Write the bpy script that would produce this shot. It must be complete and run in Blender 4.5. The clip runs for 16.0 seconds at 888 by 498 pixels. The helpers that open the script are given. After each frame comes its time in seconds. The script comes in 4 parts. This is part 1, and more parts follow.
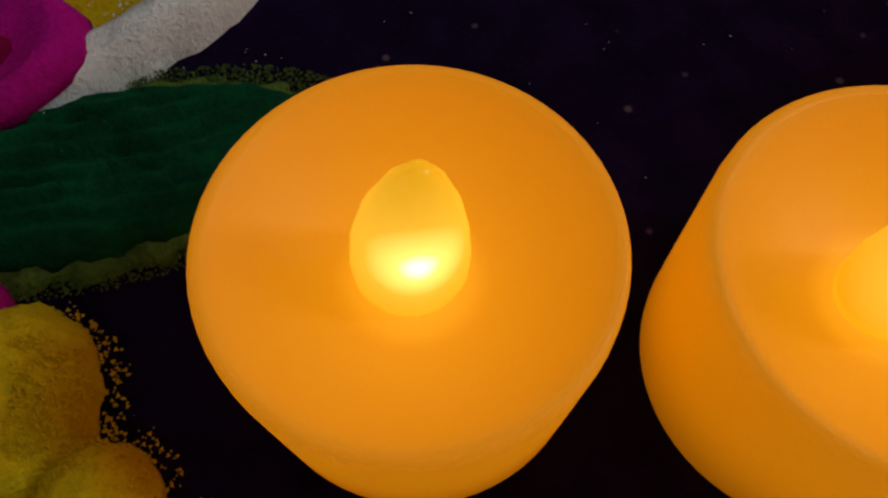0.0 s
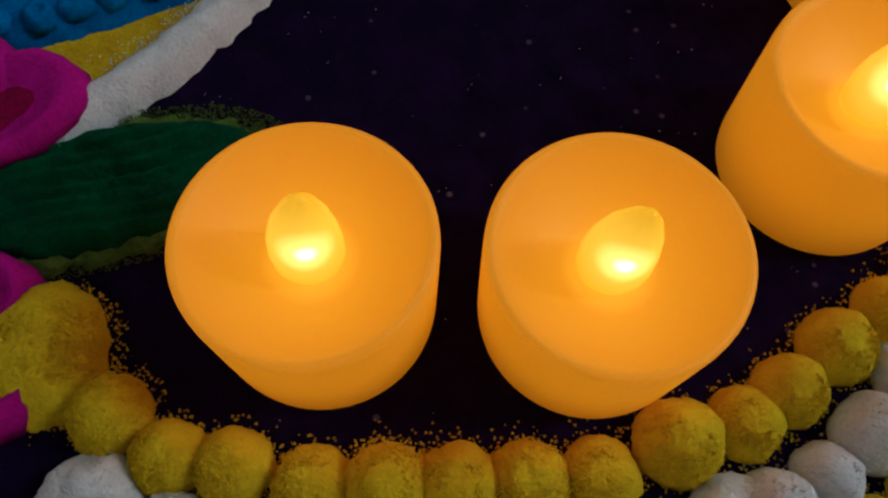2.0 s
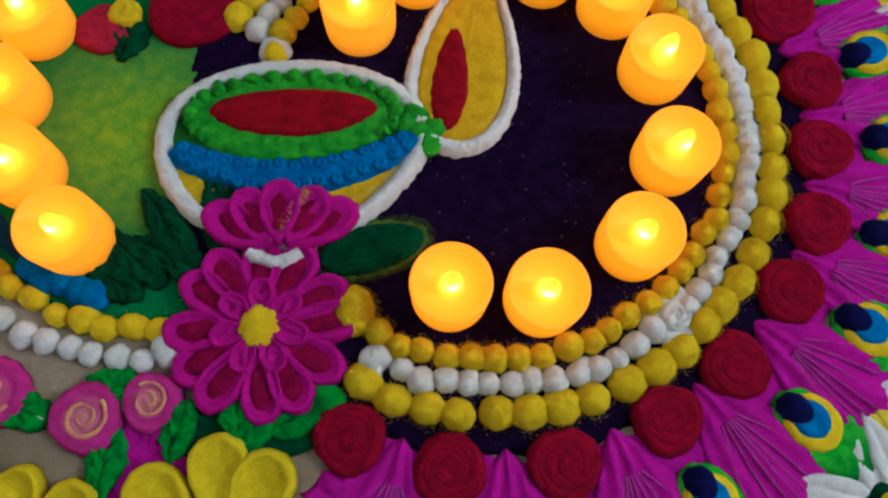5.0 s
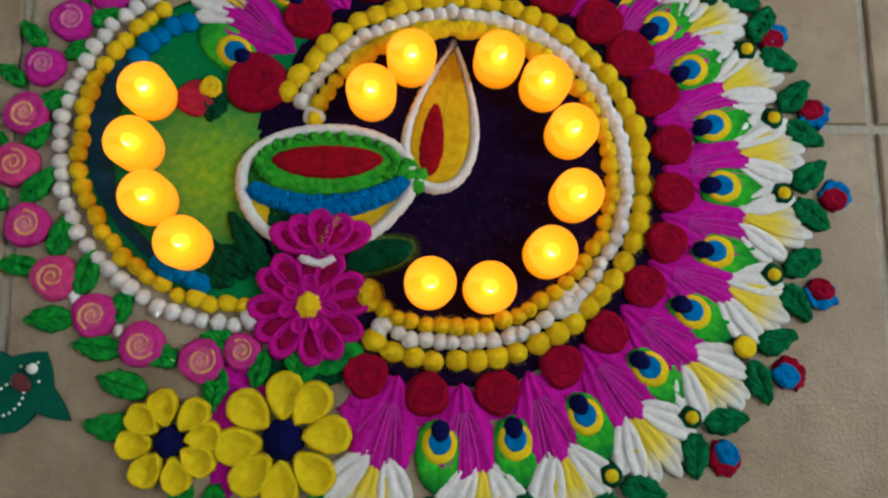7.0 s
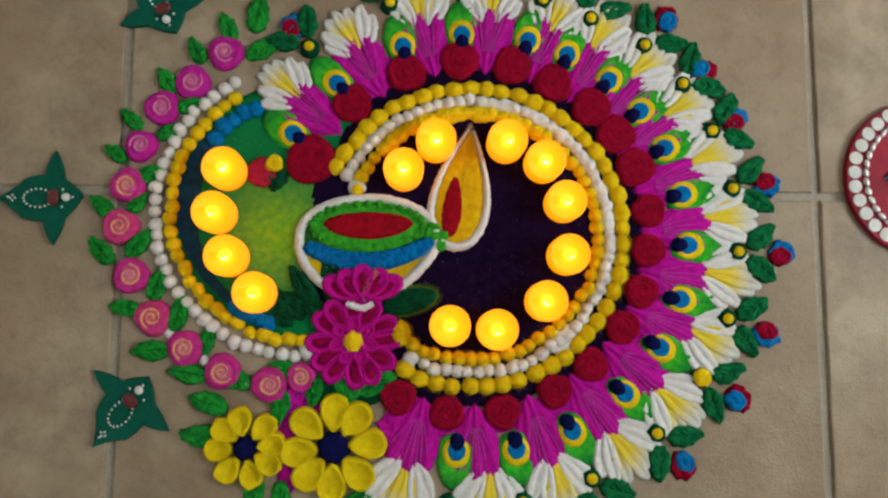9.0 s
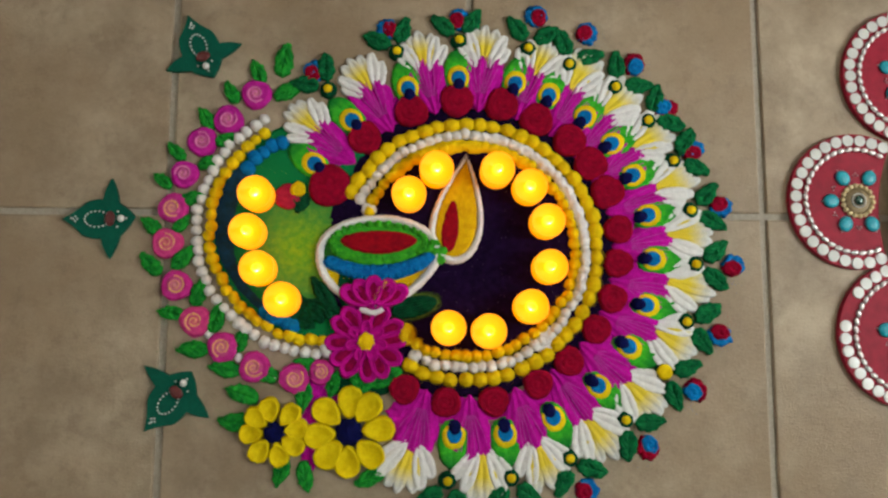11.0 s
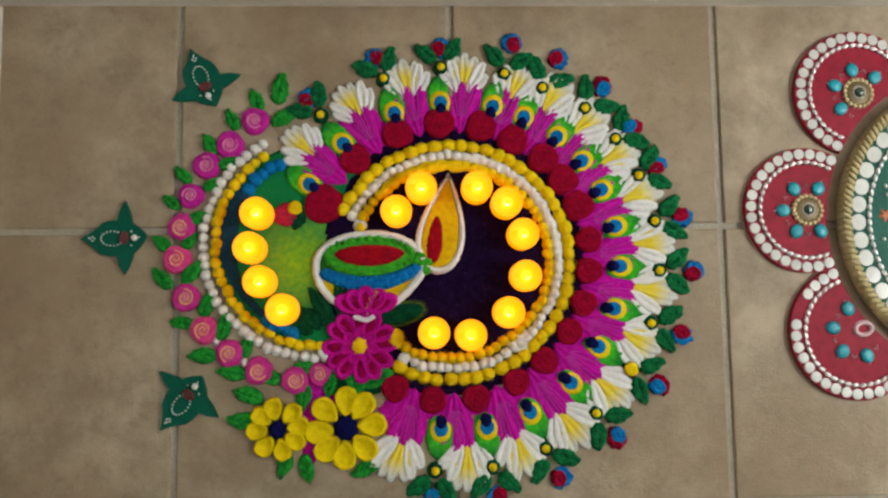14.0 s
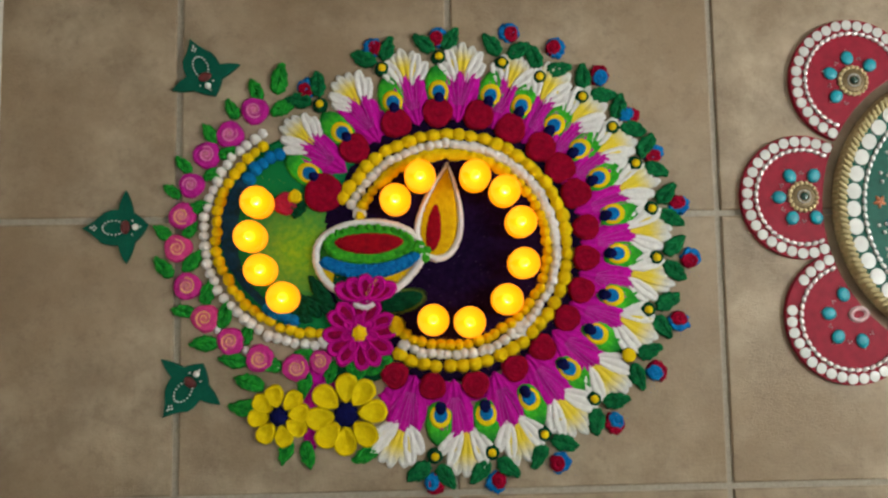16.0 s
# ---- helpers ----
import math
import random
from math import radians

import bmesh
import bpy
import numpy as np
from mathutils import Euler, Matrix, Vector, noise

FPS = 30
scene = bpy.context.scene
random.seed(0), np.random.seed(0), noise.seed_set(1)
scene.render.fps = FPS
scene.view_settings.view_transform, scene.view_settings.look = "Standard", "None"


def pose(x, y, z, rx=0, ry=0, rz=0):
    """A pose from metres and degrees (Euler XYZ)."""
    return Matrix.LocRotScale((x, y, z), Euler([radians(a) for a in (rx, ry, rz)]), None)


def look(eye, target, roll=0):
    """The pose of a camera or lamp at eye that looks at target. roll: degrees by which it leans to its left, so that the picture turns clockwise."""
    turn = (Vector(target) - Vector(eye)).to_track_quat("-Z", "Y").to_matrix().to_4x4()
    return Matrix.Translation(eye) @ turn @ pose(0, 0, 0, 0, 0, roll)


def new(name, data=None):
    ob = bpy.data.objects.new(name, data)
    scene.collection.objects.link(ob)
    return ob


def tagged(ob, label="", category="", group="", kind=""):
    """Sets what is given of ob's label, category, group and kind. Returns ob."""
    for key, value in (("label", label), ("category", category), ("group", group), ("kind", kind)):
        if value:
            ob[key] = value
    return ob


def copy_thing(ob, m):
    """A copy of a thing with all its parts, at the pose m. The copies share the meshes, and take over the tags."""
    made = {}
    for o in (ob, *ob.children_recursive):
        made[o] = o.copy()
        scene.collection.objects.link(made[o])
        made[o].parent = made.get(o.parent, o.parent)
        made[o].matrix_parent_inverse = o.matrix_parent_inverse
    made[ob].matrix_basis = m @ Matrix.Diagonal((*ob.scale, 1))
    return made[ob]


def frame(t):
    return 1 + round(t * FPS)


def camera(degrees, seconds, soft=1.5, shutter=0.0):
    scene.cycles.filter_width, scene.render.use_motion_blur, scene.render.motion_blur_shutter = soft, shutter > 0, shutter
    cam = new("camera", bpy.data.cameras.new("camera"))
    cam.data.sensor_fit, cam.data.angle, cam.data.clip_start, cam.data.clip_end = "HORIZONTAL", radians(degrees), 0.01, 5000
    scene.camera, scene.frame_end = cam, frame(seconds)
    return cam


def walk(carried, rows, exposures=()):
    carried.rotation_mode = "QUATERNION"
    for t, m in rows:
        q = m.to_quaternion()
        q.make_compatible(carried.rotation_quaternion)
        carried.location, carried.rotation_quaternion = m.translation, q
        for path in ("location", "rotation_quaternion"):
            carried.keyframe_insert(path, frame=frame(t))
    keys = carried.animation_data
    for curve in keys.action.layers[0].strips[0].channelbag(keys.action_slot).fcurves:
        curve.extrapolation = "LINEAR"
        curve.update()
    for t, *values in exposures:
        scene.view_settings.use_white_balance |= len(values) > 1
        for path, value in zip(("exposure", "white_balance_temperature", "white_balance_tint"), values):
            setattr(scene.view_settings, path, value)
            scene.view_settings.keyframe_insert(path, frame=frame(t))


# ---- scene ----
cam = camera(60.0, 16.0, soft=2.4)
PATH = [
    (0, (0.09, -0.007, 0.079), (0.111, 0.847, -1.729), 0.1),
    (0.5, (0.091, -0.012, 0.087), (0.12, 0.823, -1.73), 0.7),
    (1, (0.088, -0.015, 0.102), (0.14, 0.813, -1.718), 2.1),
    (1.5, (0.095, -0.018, 0.107), (0.140, 0.778, -1.729), 1.2),
    (2, (0.102, -0.021, 0.113), (0.17, 0.771, -1.722), 2.4),
    (2.5, (0.1, -0.027, 0.138), (0.107, 0.674, -1.735), -2.2),
    (3, (0.095, -0.037, 0.176), (0.129, 0.626, -1.711), 0.4),
    (3.5, (0.094, -0.042, 0.22), (0.1, 0.556, -1.688), -1.7),
    (4, (0.093, -0.045, 0.252), (0.082, 0.512, -1.669), -3.2),
    (4.5, (0.084, -0.049, 0.286), (0.1, 0.478, -1.643), -0.0),
    (4.7, (0.081, -0.053, 0.301), (0.114, 0.503, -1.62), 2.0),
    (6.8, (0.069, -0.033, 0.498), (0.17, 0.268, -1.476), 18.3),
    (7, (0.069, -0.036, 0.518), (0.181, 0.269, -1.456), 20.0),
    (7.5, (0.07, -0.029, 0.563), (0.165, 0.23, -1.417), 20.1),
    (8, (0.07, -0.014, 0.604), (0.154, 0.219, -1.381), 19.8),
    (8.5, (0.064, 0.009, 0.623), (0.14, 0.215, -1.365), 20.4),
    (9, (0.061, 0.015, 0.653), (0.13, 0.225, -1.334), 18.5),
    (9.2, (0.058, 0.027, 0.667), (0.14, 0.22, -1.322), 23.4),
    (11.5, (0.059, 0.006, 0.781), (0.118, 0.242, -1.204), 14.2),
    (12, (0.066, 0.013, 0.798), (0.118, 0.211, -1.191), 14.6),
    (12.5, (0.063, 0.017, 0.819), (0.113, 0.207, -1.172), 14.6),
    (13, (0.065, 0.021, 0.831), (0.12, 0.23, -1.158), 14.4),
    (13.5, (0.069, 0.031, 0.835), (0.138, 0.231, -1.154), 18.4),
    (14, (0.073, 0.034, 0.84), (0.138, 0.213, -1.151), 19.3),
    (14.5, (0.072, 0.031, 0.841), (0.139, 0.204, -1.15), 20.0),
    (15, (0.075, 0.027, 0.847), (0.14, 0.215, -1.143), 17.9),
    (15.5, (0.072, 0.029, 0.847), (0.138, 0.199, -1.144), 20.2),
    (16, (0.073, 0.024, 0.846), (0.14, 0.194, -1.145), 20.6),
]
walk(cam, [(t, look(eye, target, roll)) for t, eye, target, roll in PATH],
     exposures=((0, -1.55, 6300, 0), (1.5, -1.5, 5900, 0), (2.5, -1.25, 5300, -2), (3.5, -1.2, 5250, -2), (4.5, -0.48, 5350, -1), (7, -0.2, 5950, 1), (9, -0.1, 6400, 1), (12, 0.0, 6600, 1), (16, -0.03, 6650, 1)))

# ---- world and light ----
world = bpy.data.worlds.new("sky")
scene.world = world
world.use_nodes = True
wn = world.node_tree.nodes
sky = wn.new("ShaderNodeTexSky")
sky.sky_type, sky.sun_disc = "NISHITA", False
sky.sun_elevation, sky.sun_rotation = radians(35), radians(200)
wn["Background"].inputs["Strength"].default_value = 0.10
world.node_tree.links.new(sky.outputs["Color"], wn["Background"].inputs["Color"])

WX0, WX1, WY0, WY1, CEIL = -0.395, 1.75, -2.8, 0.395, 2.6      # inside faces of the room
OPEN_Y0, OPEN_Y1, OPEN_Z0, OPEN_Z1 = -0.30, 0.37, 0.70, 1.95    # the window opening in the east wall


def area_lamp(name, m, w, h, watts, colour):
    d = bpy.data.lights.new(name, "AREA")
    d.shape, d.size, d.size_y, d.energy, d.color = "RECTANGLE", w, h, watts, colour
    ob = new(name, d)
    ob.matrix_world = m
    return ob


area_lamp("window_daylight", look((WX1 + 0.08, (OPEN_Y0 + OPEN_Y1) / 2, (OPEN_Z0 + OPEN_Z1) / 2),
          (1.20, 2.60, 0.90)), 1.05, 0.60, 62, (0.97, 0.97, 1.0))


# ---- materials ----
def nodes_of(name, rough=0.9, spec=0.2, metal=0.0):
    m = bpy.data.materials.new(name)
    m.use_nodes = True
    n, l = m.node_tree.nodes, m.node_tree.links
    b = n["Principled BSDF"]
    b.inputs["Roughness"].default_value = rough
    b.inputs["Specular IOR Level"].default_value = spec
    b.inputs["Metallic"].default_value = metal
    return m, n, l, b


def coords(n, l, vary=True):
    """Object coordinates in metres, shifted by chance from object to object."""
    tc = n.new("ShaderNodeTexCoord")
    if not vary:
        return tc.outputs["Object"]
    info, add = n.new("ShaderNodeObjectInfo"), n.new("ShaderNodeVectorMath")
    add.operation = "ADD"
    l.new(tc.outputs["Object"], add.inputs[0])
    mul = n.new("ShaderNodeMath")
    mul.operation, mul.inputs[1].default_value = "MULTIPLY", 3.7
    l.new(info.outputs["Random"], mul.inputs[0])
    l.new(mul.outputs[0], add.inputs[1])
    return add.outputs[0]


def noise_tex(n, l, vec, scale, detail=3.0, rough=0.6):
    t = n.new("ShaderNodeTexNoise")
    t.inputs["Scale"].default_value, t.inputs["Detail"].default_value = scale, detail
    t.inputs["Roughness"].default_value = rough
    l.new(vec, t.inputs["Vector"])
    return t.outputs["Fac"]


def ramp(n, l, fac, a, b, ca, cb):
    r = n.new("ShaderNodeValToRGB")
    r.color_ramp.elements[0].position, r.color_ramp.elements[1].position = a, b
    r.color_ramp.elements[0].color, r.color_ramp.elements[1].color = (*ca, 1), (*cb, 1)
    l.new(fac, r.inputs[0])
    return r.outputs[0]


def mix(n, l, fac, a, b, mode="MIX"):
    x = n.new("ShaderNodeMix")
    x.data_type, x.blend_type = "RGBA", mode
    for sock, v in ((x.inputs[0], fac), (x.inputs[6], a), (x.inputs[7], b)):
        if isinstance(v, (int, float)):
            sock.default_value = v
        elif isinstance(v, tuple):
            sock.default_value = (*v, 1)
        else:
            l.new(v, sock)
    return x.outputs[2]


def axis_fac(n, l, axis, v0, v1, wobble=0.0):
    """0 to 1 along a local axis (x, y, z), or away from a point of the plan (a pair), from v0 to v1 metres."""
    tc = n.new("ShaderNodeTexCoord")
    src = tc.outputs["Object"]
    if isinstance(axis, tuple):
        sub = n.new("ShaderNodeVectorMath")
        sub.operation, sub.inputs[1].default_value = "DISTANCE", (axis[0], axis[1], 0)
        l.new(src, sub.inputs[0])
        val = sub.outputs["Value"]
    else:
        sep = n.new("ShaderNodeSeparateXYZ")
        l.new(src, sep.inputs[0])
        val = sep.outputs["XYZ".index(axis)]
    if wobble:
        nz = noise_tex(n, l, src, 120, 3)
        ma = n.new("ShaderNodeMath")
        ma.operation, ma.inputs[1].default_value = "MULTIPLY_ADD", wobble
        l.new(nz, ma.inputs[0])
        l.new(val, ma.inputs[2])
        val = ma.outputs[0]
    mr = n.new("ShaderNodeMapRange")
    mr.inputs["From Min"].default_value, mr.inputs["From Max"].default_value = v0, v1
    l.new(val, mr.inputs["Value"])
    return mr.outputs[0]


def bump(n, l, b, height, strength, distance):
    bp = n.new("ShaderNodeBump")
    bp.inputs["Strength"].default_value, bp.inputs["Distance"].default_value = strength, distance
    l.new(height, bp.inputs["Height"])
    l.new(bp.outputs[0], b.inputs["Normal"])


def powder(name, c, c2=None, fade=None, wobble=0.006, specks=None, grit=0.35):
    """Dry coloured powder: two tones in soft patches, grains of half a millimetre. fade: (axis, v0, v1, colour)."""
    m, n, l, b = nodes_of(name, 0.95, 0.05)
    vec = coords(n, l)
    c2 = c2 or tuple(v * 0.62 for v in c)
    col = ramp(n, l, noise_tex(n, l, vec, 170, 4), 0.35, 0.66, c2, c)
    if fade:
        col = mix(n, l, axis_fac(n, l, fade[0], fade[1], fade[2], wobble), col, fade[3])
    grain = noise_tex(n, l, vec, 1500, 2, 0.7)
    low = 0.84 if grit >= 0.5 else 0.64        # dark between grains is put into the colour, weaker at high grit
    dark = ramp(n, l, grain, 0.28, 0.6, (low, low, low), (1.0, 1.0, 1.0))
    col = mix(n, l, 0.7, col, dark, "MULTIPLY")
    if specks:
        vo = n.new("ShaderNodeTexVoronoi")
        vo.inputs["Scale"].default_value = specks[0]
        l.new(vec, vo.inputs["Vector"])
        col = mix(n, l, ramp(n, l, vo.outputs["Distance"], 0.05, 0.10, (1, 1, 1), (0, 0, 0)), col, specks[1])
    l.new(col, b.inputs["Base Color"])
    lumps = noise_tex(n, l, vec, 480, 3, 0.65)
    bump(n, l, b, mix(n, l, 0.45, lumps, grain), min(1.0, grit + 0.15), 0.0013)
    return m


def plain(name, c, rough, spec=0.5, metal=0.0, scale=300, amount=0.2, bumps=0.0):
    m, n, l, b = nodes_of(name, rough, spec, metal)
    vec = coords(n, l)
    nz = noise_tex(n, l, vec, scale, 4)
    l.new(ramp(n, l, nz, 0.3, 0.7, tuple(v * (1 - amount) for v in c), c), b.inputs["Base Color"])
    if bumps:
        bump(n, l, b, nz, 0.4, bumps)
    return m


WHITE = powder("white_powder", (0.80, 0.78, 0.76), (0.69, 0.67, 0.66), grit=0.5)
YELLOW = powder("yellow_powder", (0.86, 0.62, 0.010), (0.74, 0.48, 0.007), grit=0.6)
LEMON = powder("lemon_powder", (0.85, 0.62, 0.010), (0.72, 0.49, 0.007), grit=0.6)
MAGENTA = powder("magenta_powder", (0.58, 0.006, 0.37), (0.42, 0.005, 0.26))
CRIMSON = powder("crimson_powder", (0.33, 0.002, 0.025), (0.20, 0.002, 0.017))
RED = powder("red_powder", (0.36, 0.004, 0.012), (0.22, 0.003, 0.011))
PURPLE = powder("dark_purple_powder", (0.012, 0.0036, 0.029), (0.005, 0.0014, 0.015), specks=(160, (0.10, 0.07, 0.10)))
GREEN = powder("leaf_green_powder", (0.030, 0.36, 0.034), (0.010, 0.16, 0.024))
BUDGREEN = powder("bud_green_powder", (0.012, 0.19, 0.055), (0.006, 0.085, 0.030))
DARKGREEN = powder("dark_green_powder", (0.006, 0.085, 0.030), (0.004, 0.040, 0.018))
LIME = powder("bright_green_powder", (0.075, 0.44, 0.022), (0.025, 0.25, 0.020))
BLUE = powder("blue_powder", (0.010, 0.19, 0.50), (0.006, 0.11, 0.34))
SKYBLUE = powder("bright_blue_powder", (0.008, 0.20, 0.50), (0.006, 0.13, 0.36))
NAVY = powder("navy_powder", (0.006, 0.008, 0.085), (0.004, 0.005, 0.045))
ROSEPINK = powder("rose_pink_powder", (0.60, 0.035, 0.29), (0.46, 0.02, 0.20), fade=((0, 0), 0.014, 0.003, (0.82, 0.50, 0.28)), wobble=0.006)
PEACH = powder("peach_pink_powder", (0.66, 0.070, 0.24), (0.54, 0.03, 0.19), fade=((0, 0), 0.013, 0.0, (0.78, 0.42, 0.10)), wobble=0.006)
FEATHERWHITE = powder("white_powder_with_yellow_root", (0.70, 0.69, 0.66), (0.61, 0.60, 0.58), fade=("Y", 0.054, 0.032, (0.80, 0.62, 0.05)), wobble=0.014)
EYEGREEN = powder("feather_green_powder", (0.085, 0.54, 0.026), (0.026, 0.34, 0.024), fade=("Y", 0.034, 0.052, (0.010, 0.17, 0.03)))
GREENFILL = powder("green_fill_powder", (0.30, 0.49, 0.020), (0.14, 0.38, 0.024), fade=((-0.020, -0.022), 0.026, 0.078, (0.010, 0.20, 0.055)), wobble=0.03, specks=(260, (0.45, 0.50, 0.10)))
FLAMEYELLOW = powder("flame_yellow_powder", (0.80, 0.50, 0.008), (0.66, 0.36, 0.006))
PALEPINK = powder("pale_pink_powder", (0.56, 0.07, 0.42), (0.46, 0.03, 0.32))
HOTPINK = powder("hot_pink_powder", (0.57, 0.005, 0.28), (0.42, 0.004, 0.21))
WINE = powder("wine_powder", (0.33, 0.002, 0.062), (0.18, 0.002, 0.036))
BOWLYELLOW = powder("bowl_yellow_powder", (0.78, 0.52, 0.008), (0.62, 0.36, 0.006), fade=("Y", -0.004, 0.006, (0.03, 0.16, 0.02)))
DUST = powder("olive_dust", (0.14, 0.20, 0.03), (0.06, 0.11, 0.02))


def tile_material():
    """Matt beige stoneware: cloudy tones, brown clouded patches and shallow dents."""
    m, n, l, b = nodes_of("beige_stone_tile", 0.42, 0.35)
    vec = coords(n, l)
    big = noise_tex(n, l, vec, 5, 4, 0.6)
    mid = noise_tex(n, l, vec, 16, 7, 0.66)
    veins = noise_tex(n, l, vec, 46, 6, 0.74)
    fine = noise_tex(n, l, vec, 420, 3)
    col = ramp(n, l, mid, 0.36, 0.62, (0.262, 0.196, 0.128), (0.440, 0.345, 0.238))
    col = mix(n, l, ramp(n, l, big, 0.42, 0.66, (0, 0, 0), (0.75, 0.75, 0.75)), col, (0.280, 0.192, 0.112))
    col = mix(n, l, ramp(n, l, veins, 0.52, 0.68, (0, 0, 0), (0.42, 0.42, 0.42)), col, (0.190, 0.132, 0.084))
    col = mix(n, l, 0.3, col, ramp(n, l, fine, 0.3, 0.7, (0.74, 0.74, 0.74), (1, 1, 1)), "MULTIPLY")
    info = n.new("ShaderNodeObjectInfo")
    col = mix(n, l, 0.5, col, ramp(n, l, info.outputs["Random"], 0, 1, (0.84, 0.83, 0.84), (1, 1, 1)), "MULTIPLY")
    l.new(col, b.inputs["Base Color"])
    hgt = mix(n, l, 0.22, mix(n, l, 0.4, mid, veins), fine)
    bump(n, l, b, hgt, 0.75, 0.0040)
    return m


TILE = tile_material()
GROUT = plain("pale_grout", (0.41, 0.36, 0.29), 0.9, 0.2, scale=300, amount=0.25, bumps=0.0006)
WALLPAINT = plain("white_wall_paint", (0.83, 0.82, 0.79), 0.7, 0.3, scale=30, amount=0.06)
SKIRT = plain("pale_skirting_paint", (0.66, 0.62, 0.55), 0.45, 0.4, scale=40, amount=0.08)
FELT = plain("dark_green_painted_board", (0.003, 0.100, 0.060), 0.7, 0.12, scale=220, amount=0.25, bumps=0.0003)
PEARL = plain("white_pearl", (0.70, 0.68, 0.65), 0.22, 0.6, scale=200, amount=0.1)
MIRROR = plain("white_mirror_chip", (0.57, 0.56, 0.53), 0.25, 0.6, scale=60, amount=0.16)
SILVER = plain("silver_bead", (0.78, 0.75, 0.74), 0.3, 0.5, 0.45, scale=300, amount=0.15)
PLATERED = plain("crimson_painted_board", (0.30, 0.006, 0.026), 0.55, 0.2, scale=90, amount=0.3)
MAROON = plain("dark_red_stone", (0.13, 0.012, 0.012), 0.35, 0.5, scale=300, amount=0.4)
TEAL = plain("turquoise_glass", (0.006, 0.36, 0.45), 0.3, 0.5, scale=700, amount=0.45, bumps=0.0010)
GOLD = plain("pale_gold", (0.56, 0.45, 0.22), 0.5, 0.4, 0.15, scale=700, amount=0.45, bumps=0.0004)
CREAM = plain("cream_gold_bead", (0.62, 0.48, 0.25), 0.4, 0.5, scale=500, amount=0.2)
DARKGEM = plain("dark_green_gem", (0.008, 0.05, 0.035), 0.12, 0.8, scale=200, amount=0.3)
PLATEGREEN = plain("deep_green_board", (0.008, 0.11, 0.075), 0.5, 0.3, scale=120, amount=0.3)
ORANGE = plain("orange_enamel", (0.58, 0.16, 0.05), 0.35, 0.5, scale=400, amount=0.3)
PINKRING = plain("pale_pink_ring", (0.70, 0.48, 0.50), 0.3, 0.5, scale=300, amount=0.2)


def candle_material():
    """Translucent plastic, lamp's amber glow put into colour and emission: brightest near the flame."""
    m, n, l, b = nodes_of("amber_glow_plastic", 0.5, 0.2)
    b.inputs["Base Color"].default_value = (0.46, 0.19, 0.025, 1)
    tc, dist = n.new("ShaderNodeTexCoord"), n.new("ShaderNodeVectorMath")
    dist.operation, dist.inputs[1].default_value = "DISTANCE", (0.0, 0.0, 0.0200)
    l.new(tc.outputs["Object"], dist.inputs[0])
    near = n.new("ShaderNodeMapRange")
    near.inputs["From Min"].default_value, near.inputs["From Max"].default_value = 0.0040, 0.0250
    l.new(dist.outputs["Value"], near.inputs["Value"])
    glow = n.new("ShaderNodeValToRGB")
    for pos, c in ((0.0, (1.5, 0.62, 0.02)), (0.14, (1.12, 0.39, 0.002)), (0.40, (0.98, 0.305, 0.0)), (0.66, (0.86, 0.250, 0.0)), (1.0, (0.36, 0.110, 0.0))):
        e = glow.color_ramp.elements[0] if pos == 0.0 else glow.color_ramp.elements[-1] if pos == 1.0 else glow.color_ramp.elements.new(pos)
        e.position, e.color = pos, (*c, 1)
    l.new(near.outputs[0], glow.inputs[0])
    glow = glow.outputs[0]
    l.new(glow, b.inputs["Emission Color"])
    b.inputs["Emission Strength"].default_value = 1.6
    return m


def flame_material():
    """The flame-shaped bulb, with the lamp's hot spot showing through its lower side."""
    m, n, l, b = nodes_of("flame_bulb", 0.3, 0.3)
    b.inputs["Base Color"].default_value = (0.6, 0.25, 0.0, 1)
    tc, dist = n.new("ShaderNodeTexCoord"), n.new("ShaderNodeVectorMath")
    dist.operation, dist.inputs[1].default_value = "DISTANCE", (0.0003, -0.0036, 0.0272)
    l.new(tc.outputs["Object"], dist.inputs[0])
    mr = n.new("ShaderNodeMapRange")
    mr.inputs["From Min"].default_value, mr.inputs["From Max"].default_value = 0.0, 0.0092
    l.new(dist.outputs["Value"], mr.inputs["Value"])
    glow = n.new("ShaderNodeValToRGB")
    for pos, c in ((0.0, (1.5, 1.15, 0.65)), (0.18, (0.80, 0.49, 0.10)), (0.46, (0.45, 0.230, 0.016)), (1.0, (0.34, 0.140, 0.002))):
        e = glow.color_ramp.elements[0] if pos == 0.0 else glow.color_ramp.elements[-1] if pos == 1.0 else glow.color_ramp.elements.new(pos)
        e.position, e.color = pos, (*c, 1)
    l.new(mr.outputs[0], glow.inputs[0])
    l.new(glow.outputs[0], b.inputs["Emission Color"])
    b.inputs["Emission Strength"].default_value = 6.0
    return m


CANDLE, FLAME = candle_material(), flame_material()


# ---- shapes ----
TAU = 2 * math.pi


def finish(bm, name, mat, smooth=True):
    bmesh.ops.recalc_face_normals(bm, faces=bm.faces)
    me = bpy.data.meshes.new(name)
    bm.to_mesh(me)
    bm.free()
    if smooth:
        me.shade_smooth()
    me.materials.append(mat)
    return me


def put(name, me, parent=None, m=None, label=""):
    ob = new(name, me)
    if parent:
        ob.parent = parent
    if m is not None:
        ob.matrix_basis = m
    if label:
        ob["label"] = label
    return ob


def thing(name, m, label, category, group="", kind=""):
    ob = new(name)
    ob.empty_display_size = 0.01
    ob.matrix_basis = m
    return tagged(ob, label, category, group, kind)


def at(x, y, z=0.0, turn=0.0):
    return pose(x, y, z, 0, 0, turn)


